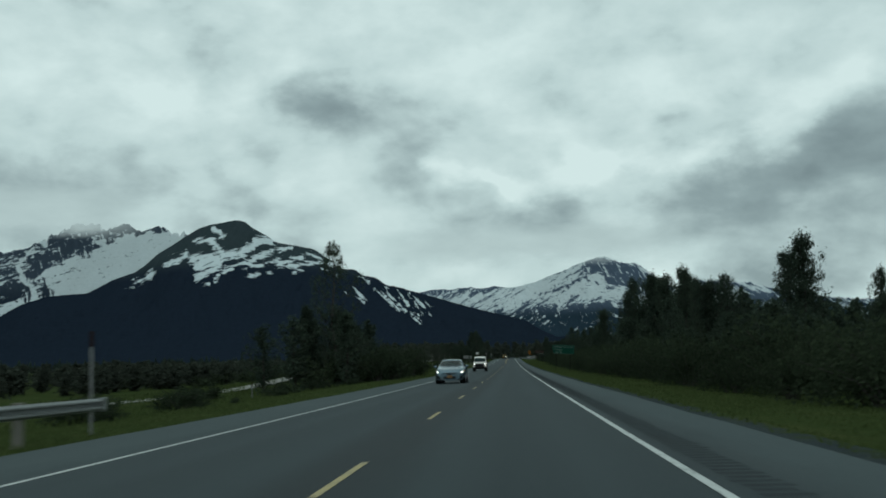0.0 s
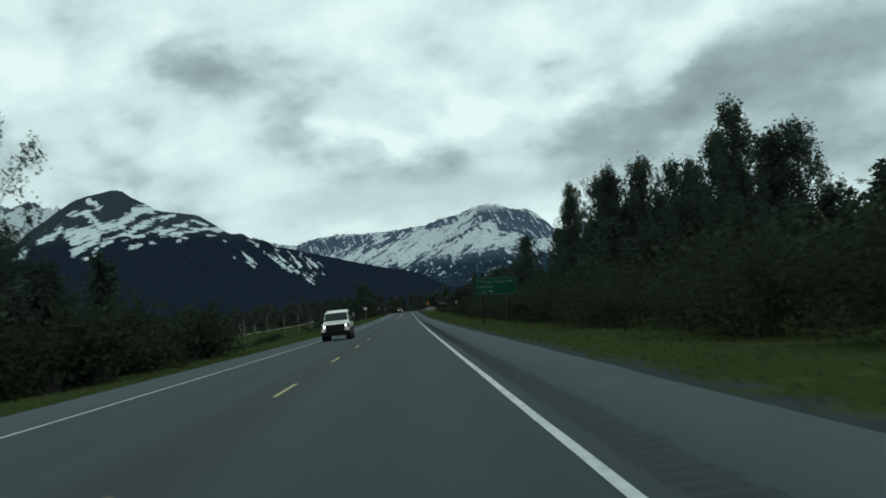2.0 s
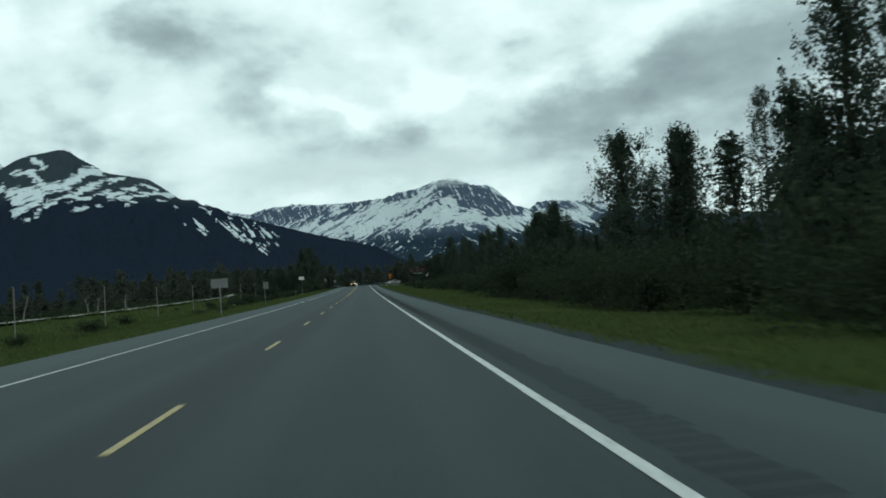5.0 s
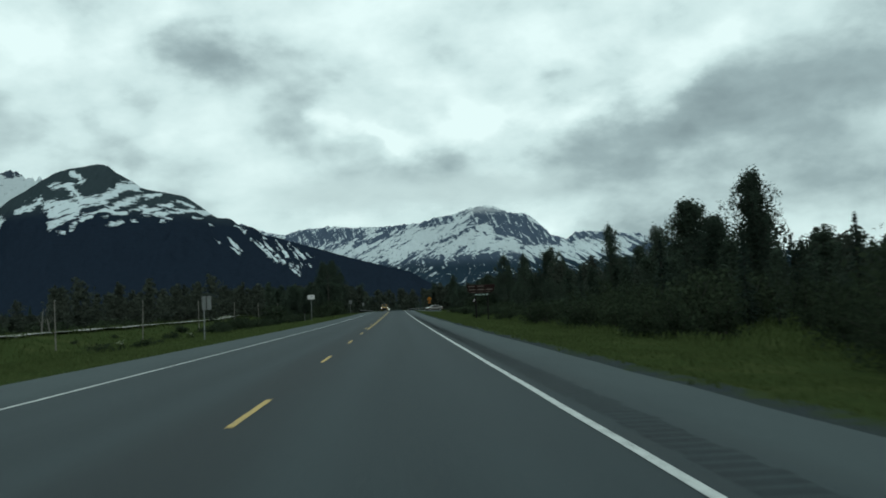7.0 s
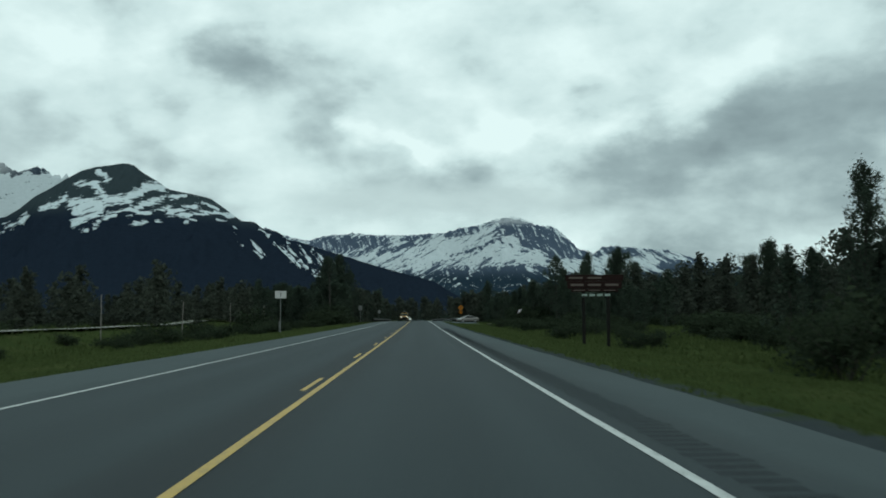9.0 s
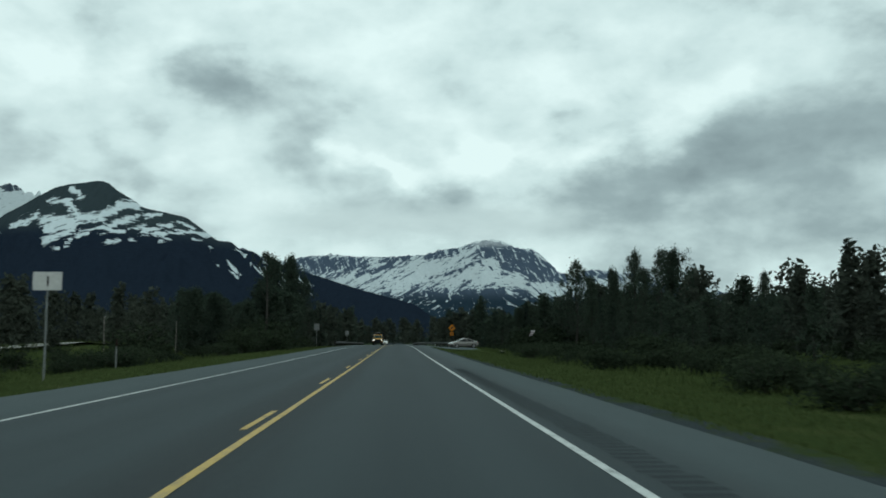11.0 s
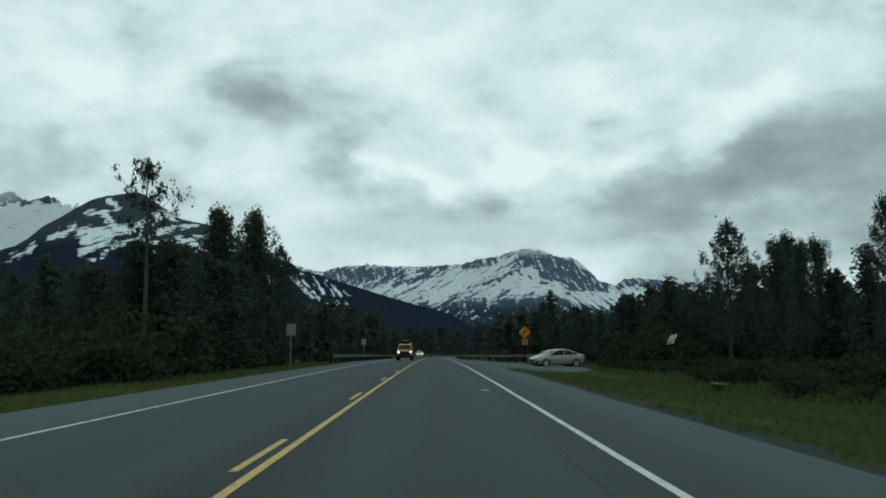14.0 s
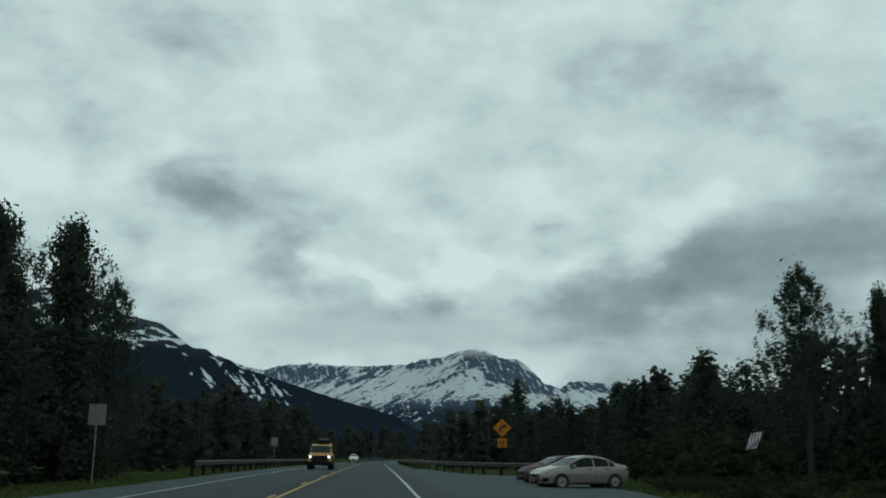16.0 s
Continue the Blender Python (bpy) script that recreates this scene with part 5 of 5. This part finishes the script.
def vehicle(name, at, label, paint, shell, front_glass, rear_glass, windows, r, axles, lamp, lamps_on, boxy=False, cladding=None):
    """front_glass, rear_glass, windows: stretches along the car; lamp: (from, to, low, high) on the skin."""
    s = thing(name, at, label, "car")
    body = shell.body(s, paint)
    shell.screen(body, "windscreen", *front_glass, label="raked windscreen that mirrors the sky")
    if rear_glass:
        shell.screen(body, "rear_window", *rear_glass)
    W = float(max(shell.width))
    front, back = float(shell.y[-1]), float(shell.y[0])
    for side in (-1, 1):
        for y0, y1 in windows:
            shell.patch(body, "side_window", GLASS, y0, y1, 5.12, 5.90, side, ny=7, nk=3)
        hl = shell.patch(body, "headlamp", TRIM if boxy else LAMP_OFF, *lamp, side, ny=6, nk=3, label="headlamp in a dark housing" if boxy else "clear headlamp", out=0.012)
        a, b, k0, k1 = lamp
        if boxy:
            p = shell.at(front - 0.10, (k0 + k1) / 2, side)
            bm = bmesh.new()
            tube_bm(bm, (p.x * 0.80, front - 0.06, p.z), (p.x * 0.80, front + 0.035, p.z), 0.070, sides=18)
            part("bulb", bm, LAMP_ON if lamps_on else LAMP_OFF, hl, smooth=True)
            box_part("indicator", s, LENS, (p.x * 1.0, front - 0.10, p.z), (0.06, 0.10, 0.14), 0.02, "smoky indicator lens")
            box_part("lamp_housing", hl, TRIM, (p.x * 0.82, front - 0.015, p.z), (0.30, 0.07, 0.21), 0.025)
        else:
            shell.patch(hl, "bulb", LAMP_ON if lamps_on else LAMP_OFF, b - (b - a) * 0.30, b - (b - a) * 0.06, k0 + 0.30 * (k1 - k0), k0 + 0.75 * (k1 - k0), side, ny=3, nk=2, out=0.020)
            shell.patch(hl, "indicator", AMBER, a + 0.02, a + (b - a) * 0.22, k0 + 0.3 * (k1 - k0), k0 + 0.8 * (k1 - k0), side, ny=2, nk=2, out=0.018)
        shell.patch(body, "tail_lamp", LAMP_RED, back + 0.05, back + 0.34, 3.0, 4.0, side, ny=4, nk=2)
        for y in axles:
            bm = bmesh.new()
            tube_bm(bm, (side * (W - 0.34), y, r * 1.03), (side * (W + (0.022 if boxy else 0.004)), y, r * 1.03), r * (1.26 if boxy else 1.16), sides=28)
            part("wheel_arch", bm, TRIM, s)
            wheel(s, side * (W - 0.095), y, r, 0.21)
        yb = front_glass[1] - 0.30
        p = shell.at(yb, 5.0, side)
        bm = bmesh.new()
        box_bm(bm, p.x + side * 0.15, yb, p.z + 0.09, 0.20, 0.11, 0.15, 0.045)
        mir = part("mirror", bm, TRIM if boxy else paint, s, smooth=True)
        box_part("mirror_arm", mir, TRIM, (p.x + side * 0.04, yb, p.z + 0.03), (0.12, 0.06, 0.05), 0.015)
        for y0, y1 in windows[:2]:
            q = shell.at((y0 * 0.8 + y1 * 0.2), 3.55, side)
            box_part("door_handle", s, TRIM, (q.x + side * 0.004, q.y, q.z), (0.03, 0.18, 0.035), 0.010)
            shell.patch(body, "door_gap", TRIM, y0 - 0.035, y0 - 0.022, 1.3, 4.9, side, ny=1, nk=6, out=0.003)
        shell.patch(body, "sill_strip", TRIM, axles[0] + 1.2 * r, axles[1] - 1.2 * r, 0.5, 1.2, side, ny=2, nk=2, out=0.006)
    zf = float(shell.belt[-1])
    box_part("number_plate", s, PLATE, (0, front + 0.045, zf - 0.20), (0.31, 0.012, 0.155), 0.004, "yellow number plate")
    bm = bmesh.new()
    for i in range(9):
        u = -1 + i * 0.25
        box_bm(bm, u * W * 0.34, front + 0.005 - 0.04 * u * u, zf + 0.005 - 0.05 * (1 - u * u), W * 0.10, 0.07, 0.085, 0.012)
    g = part("grille", bm, TRIM, s, "black slatted grille")
    box_part("grille_bar", g, RIM, (0, front + 0.028, zf - 0.012), (W * 0.62, 0.014, 0.014), 0.004)
    bm = bmesh.new()
    for i in range(9):
        u = -1 + i * 0.25
        box_bm(bm, u * W * 0.48, front + 0.0 - 0.05 * u * u, zf - 0.27, W * 0.13, 0.07, 0.16, 0.02)
    part("lower_grille", bm, TRIM, s)
    bm = bmesh.new()
    box_bm(bm, 0, front - 0.08, float(shell.sill[-1]) - 0.01, W * 1.5, 0.16, 0.05, 0.02)
    part("front_lip", bm, TRIM, s)
    for side in (-1, 1):
        shell.patch(body, "fog_recess", TRIM, front - 0.30, front - 0.08, 1.3, 2.2, side, ny=3, nk=2, out=0.010)
    y = front_glass[1]
    for sx in (-0.30, 0.22):
        bm = bmesh.new()
        box_bm(bm, sx, y + 0.005, shell.at(y, 8.5).z + 0.03, 0.50, 0.02, 0.018, 0.004)
        part("wiper", bm, TRIM, s)
    return s


SEDAN = Shell([(-2.40, 0.80), (-2.30, 1.00), (-1.75, 1.07), (-1.55, 1.10), (-0.75, 1.42), (-0.2, 1.475), (0.25, 1.45), (1.15, 1.05), (1.7, 0.96), (2.15, 0.85), (2.36, 0.70), (2.40, 0.66)],
              [(-2.40, 0.74), (-2.30, 0.93), (-1.6, 1.00), (0, 0.95), (1.0, 0.94), (1.7, 0.87), (2.2, 0.76), (2.40, 0.62)],
              [(-2.40, 0.62), (-2.30, 0.80), (-1.9, 0.89), (-1, 0.91), (1, 0.91), (1.8, 0.89), (2.15, 0.80), (2.34, 0.62), (2.40, 0.52)],
              [(-2.40, 0.40), (-2.2, 0.26), (-1.5, 0.20), (1.5, 0.20), (2.2, 0.19), (2.40, 0.24)], 0.42)
COMPACT = Shell([(-2.2, 0.84), (-2.12, 1.01), (-1.80, 1.05), (-1.58, 1.08), (-0.98, 1.36), (-0.50, 1.435), (0.0, 1.43), (0.30, 1.37), (1.12, 0.98), (1.6, 0.90), (1.95, 0.79), (2.15, 0.66), (2.20, 0.61)],
                [(-2.2, 0.76), (-2.1, 0.90), (-1.5, 0.93), (0, 0.88), (1.0, 0.87), (1.55, 0.82), (2.0, 0.71), (2.20, 0.57)],
                [(-2.2, 0.58), (-2.1, 0.76), (-1.7, 0.84), (-1, 0.855), (1, 0.855), (1.6, 0.83), (1.95, 0.74), (2.14, 0.58), (2.20, 0.48)],
                [(-2.2, 0.42), (-2.0, 0.28), (-1.5, 0.19), (1.5, 0.19), (2.0, 0.19), (2.20, 0.24)], 0.34)
WAGON = Shell([(-2.35, 1.66), (-2.28, 1.90), (-1.9, 1.95), (-0.45, 1.94), (-0.30, 1.87), (0.40, 1.84), (0.50, 1.80), (0.98, 1.20), (1.08, 1.17), (2.1, 1.10), (2.26, 1.04), (2.33, 0.98)],
              [(-2.35, 1.10), (-2.2, 1.13), (1.0, 1.12), (2.1, 1.04), (2.33, 0.93)],
              [(-2.35, 0.86), (-2.25, 0.93), (1.9, 0.93), (2.2, 0.91), (2.33, 0.85)],
              [(-2.35, 0.50), (-1.8, 0.42), (1.8, 0.42), (2.33, 0.50)], 0.155, 3)

SILVER_BLUE = car_paint("silver_blue_paint", (0.105, 0.165, 0.205), 0.6)
WHITE_PAINT = car_paint("white_paint", (0.56, 0.56, 0.52), 0.0)
SILVER = car_paint("silver_beige_paint", (0.17, 0.166, 0.157), 0.35)
MAROON = car_paint("maroon_paint", (0.030, 0.005, 0.008), 0.0, 0.6, 0.0)
YELLOW_PAINT = car_paint("yellow_paint", (0.33, 0.18, 0.025), 0.1)

vehicle("sedan", pose(-1.95, 84.2, zr(84.2), 0, 0, 180), "silver-blue sedan with lit headlamps in the oncoming lane", SILVER_BLUE, SEDAN, (0.36, 1.08), (-1.50, -0.84),
        ((-0.36, 0.92), (-1.34, -0.42)), 0.325, (-1.42, 1.40), (1.78, 2.27, 3.15, 4.05), True)
COMPACT_GLASS = ((0.36, 1.06), (-1.54, -1.02), ((-0.30, 0.86), (-1.06, -0.37), (-1.36, -1.12)), 0.305, (-1.32, 1.32), (1.66, 2.08, 3.1, 4.0))
suv = vehicle("sport_utility_vehicle", pose(-2.36, 152.4, zr(152), 0, 0, 180), "boxy white sport utility vehicle with black bumper and lit headlamps", WHITE_PAINT, WAGON, (0.53, 0.95), None,
              ((-0.34, 0.56), (-1.16, -0.46), (-2.02, -1.52)), 0.37, (-1.27, 1.27), (2.20, 2.31, 2.6, 3.9), True, True)
truck = vehicle("off_road_vehicle", pose(-1.75, 523, zr(523), 0, 0, 180), "yellow off-road vehicle with a roof load and lit headlamps", YELLOW_PAINT, WAGON, (0.53, 0.95), None,
                ((-0.34, 0.56), (-1.16, -0.46), (-2.02, -1.52)), 0.40, (-1.27, 1.27), (2.20, 2.31, 2.6, 3.9), True, True)
for car, col in ((suv, WHITE_PAINT), (truck, YELLOW_PAINT)):
    box_part("bull_bar", car, TRIM, (0, 2.36, 0.78), (1.22, 0.14, 0.50), 0.05)
    box_part("skid_plate", car, TRIM, (0, 2.26, 0.40), (1.60, 0.20, 0.20), 0.04)
    box_part("front_bumper", car, TRIM, (0, 2.30, 0.52), (1.78, 0.22, 0.16), 0.05, "black plastic bumper")
    for sx in (-1, 1):
        end = box_part("bumper_end", car, col, (sx * 0.72, 2.31, 0.66), (0.36, 0.20, 0.17), 0.045)
        bm = bmesh.new()
        tube_bm(bm, (sx * 0.66, 2.40, 0.66), (sx * 0.66, 2.425, 0.66), 0.045, sides=14)
        part("fog_lamp", bm, TRIM, end)
        box_part("roof_rail", car, col, (sx * 0.60, -1.2, 1.945), (0.05, 1.5, 0.04), 0.016)
        box_part("side_strip", car, TRIM, (sx * 0.938, 0, 0.74), (0.02, 1.7, 0.06), 0.006)
    box_part("rear_wheel_cover", car, TRIM, (0, -2.42, 1.0), (0.62, 0.16, 0.62), 0.07)
bm = bmesh.new()
tube_bm(bm, (0.1, -0.7, 1.93), (0.1, -0.7, 2.05), 0.02, 0.012, 8)
part("aerial", bm, TRIM, suv)
box_part("roof_rack", truck, TRIM, (0, -0.9, 1.99), (1.2, 1.5, 0.06), 0.02)
box_part("roof_bag", truck, TRIM, (-0.05, -0.7, 2.10), (0.6, 0.9, 0.18), 0.06)
box_part("roof_load", truck, STEEL, (-0.12, -0.4, 2.24), (0.72, 0.5, 0.08), 0.03)
vehicle("sedan", pose(-2.0, 640, zr(640), 0, 0, 180), "distant white sedan with lit headlamps", WHITE_PAINT, SEDAN, (0.36, 1.08), (-1.50, -0.84),
        ((-0.36, 0.92), (-1.34, -0.42)), 0.325, (-1.42, 1.40), (1.78, 2.27, 3.15, 4.05), True)
vehicle("parked_sedan", pose(11.4, 490.4, zr(490) - 0.31, 0, 0, 108), "silver-beige parked sedan with no lights on", SILVER, COMPACT, *COMPACT_GLASS, False)
vehicle("parked_car", pose(11.85, 497.4, zr(497) - 0.31, 0, 0, 108), "dark maroon parked car behind the silver sedan", MAROON, COMPACT, *COMPACT_GLASS, False)

# the gravelled pull-out under the parked cars
pv, pf = [], []
for i in range(22):
    y = 462 + 3.2 * i
    w = 9.0 * smooth01((y - 466) / 20) * smooth01((532 - y) / 14)
    for j in range(6):
        x = 5.5 + w * j / 5
        pv.append((x, y, gz(x, y) + (0.11 if j < 5 else -0.05) * smooth01((x - 5.4) / 1.2) + 0.02))
    if i:
        for j in range(5):
            a = 6 * (i - 1) + j
            pf.append((a, a + 1, a + 7, a + 6))
tagged(new("pavement", mesh_of("pavement", pv, pf, ASPHALT, True)), "dark asphalt pull-out where two cars are parked", "pavement", kind="structure")


# ---- bare stems beyond the cycle path ----
def dead_trunk(x, y, h, lean, seed):
    rng = np.random.default_rng(seed)
    s = thing("dead_tree", pose(x, y, gz(x, y)), "bare pale grey dead tree leaning beyond the path", "tree", "dead trees")
    bm = bmesh.new()
    top = Vector((lean, rng.normal(0, 0.3), h))
    mid = Vector((lean * 0.4, 0, h * 0.5))
    tube_bm(bm, (0, 0, -0.4), mid, 0.15, 0.10, 8)
    tube_bm(bm, mid, top, 0.10, 0.03, 8)
    part("trunk", bm, BARE_WOOD, s, smooth=True)
    for i in range(6):
        f = rng.uniform(0.35, 0.95)
        b = mid.lerp(top, (f - 0.5) * 2) if f > 0.5 else Vector((0, 0, 0)).lerp(mid, f * 2)
        a = rng.uniform(0, 6.283)
        bm = bmesh.new()
        tube_bm(bm, b, b + Vector((math.cos(a) * 0.8, math.sin(a) * 0.8, rng.uniform(0.4, 1.1))), 0.035, 0.01, 6)
        part("limb", bm, BARE_WOOD, s)


BARE_WOOD = bark("bare_pale_wood", (0.07, 0.07, 0.065), (0.17, 0.165, 0.15))
for i, (x, y, h, lean) in enumerate(((-40.5, 306, 4.6, 1.1), (-40.3, 335, 3.6, -0.5), (-41, 342, 3.4, 0.3), (-40.5, 358, 3.8, 0.2), (-41.5, 364, 3.0, -0.4), (-40.2, 284, 3.6, 0.6))):
    dead_trunk(x, y, h, lean, 500 + i)


# ---- an unidentified pale object at the tree line, shaped as a rounded lump ----
def boulder(x, y, r):
    s = thing("boulder", pose(x, y, gz(x, y)), "small unidentified pale object lying at the tree line", "rock")
    bm = bmesh.new()
    bmesh.ops.create_icosphere(bm, subdivisions=3, radius=r)
    for v in bm.verts:
        v.co *= 1 + 0.22 * noise.noise(v.co * 3.1 / r * 0.5)
        v.co.z = v.co.z * 0.85 + r * 0.55
    part("bulk", bm, plain("pale_lump_finish", (0.34, 0.33, 0.30), 0.9, spec=0.2, scale=5.0, bump=0.4), s, smooth=True)


boulder(26.6, 497.8, 0.40)


# ---- flowering weeds in the verges ----
FLOWER = plain("cream_flowers", (0.24, 0.25, 0.19), 0.9, spec=0.1)


def cow_parsnip(x, y, h, seed):
    rng = np.random.default_rng(seed)
    s = thing("cow_parsnip", pose(x, y, gz(x, y)), "tall weed with flat cream flower heads in the verge", "weed", "flowering weeds")
    for i in range(7):
        a, d = rng.uniform(0, 6.283), rng.uniform(0.05, 0.45)
        top = Vector((math.cos(a) * d, math.sin(a) * d, h * rng.uniform(0.7, 1.05)))
        bm = bmesh.new()
        tube_bm(bm, (top.x * 0.3, top.y * 0.3, -0.05), top, 0.012, 0.006, 6)
        st = part("stem", bm, BLADES, s)
        c = [(top.x, top.y, top.z, 1.0)]
        q = leaf_cloud(rng, c, 0.075, 60, 0.028)
        q[:, :, 2] = top.z + (q[:, :, 2] - top.z) * 0.35
        ob = new("flower_head", quads_mesh("flower_head", q, FLOWER))
        ob.parent = st
        tagged(ob, "flat cream flower head", kind="stuff")
    q = leaf_cloud(rng, [(0, 0, h * 0.35, 1.0)], 0.20, 160, 0.07)
    ob = new("foliage", quads_mesh("foliage", q, LEAF_SHRUB))
    ob.parent = s


for i, (x, y, h) in enumerate(((12.9, 451.5, 0.5), (-13.6, 477, 0.8), (-13.2, 494, 0.8), (-19, 339, 0.8), (-21, 322, 0.9), (-12.8, 488, 0.7))):
    cow_parsnip(x, y, h, 300 + i)


# ---- low cloud on the summits ----
def cloud_material(name, z0, z1, z2, z3, strength, seed):
    k = Nodes(name)
    x, y, z = k.xyz(k.place())
    n = k.noise(k.vec(k.math("MULTIPLY", x, 0.0035), k.math("MULTIPLY", z, 0.008), seed), 1.0, 6, 0.6)
    zz = k.math("ADD", z, k.math("MULTIPLY", k.math("SUBTRACT", n, 0.5), 190.0))
    a = k.math("MULTIPLY", k.step(zz, z0, z1), k.step(zz, z3, z2))
    u = k.xyz(k.node("ShaderNodeTexCoord").outputs["Generated"])[0]
    ends = k.math("MULTIPLY", k.step(u, 0.0, 0.22), k.step(u, 1.0, 0.78))
    a = k.math("MULTIPLY", k.math("MULTIPLY", a, ends), strength)
    em = k.node("ShaderNodeEmission")
    k.put(k.mix(n, (0.42, 0.555, 0.56), (0.60, 0.77, 0.765)), em.inputs[0])
    tr = k.node("ShaderNodeBsdfTransparent")
    mx = k.node("ShaderNodeMixShader")
    k.put(a, mx.inputs[0])
    k.t.links.new(tr.outputs[0], mx.inputs[1])
    k.t.links.new(em.outputs[0], mx.inputs[2])
    out = [n_ for n_ in k.t.nodes if n_.type == "OUTPUT_MATERIAL"][0]
    k.t.links.new(mx.outputs[0], out.inputs[0])
    return k.m


def cloud_bank(a0, a1, r, z0, z1, mat, label):
    v, f = [], []
    for i in range(41):
        a = radians(a0 + (a1 - a0) * i / 40)
        for z in (z0, z1):
            v.append((r * math.sin(a), 220 + r * math.cos(a), z))
        if i:
            f.append((2 * i - 2, 2 * i - 1, 2 * i + 1, 2 * i))
    ob = new("cloud_backdrop", mesh_of("cloud_backdrop", v, f, mat))
    ob.visible_shadow = False
    return tagged(ob, label, "cloud", kind="structure")


cloud_bank(-9, 12, 4620, 330, 800, cloud_material("summit_cloud", 455, 545, 575, 690, 0.9, 1.0), "low grey cloud touching the peak")
cloud_bank(-44, -21, 4640, 380, 1000, cloud_material("ridge_cloud", 600, 720, 780, 900, 0.80, 4.0), "low grey cloud on the ridge")
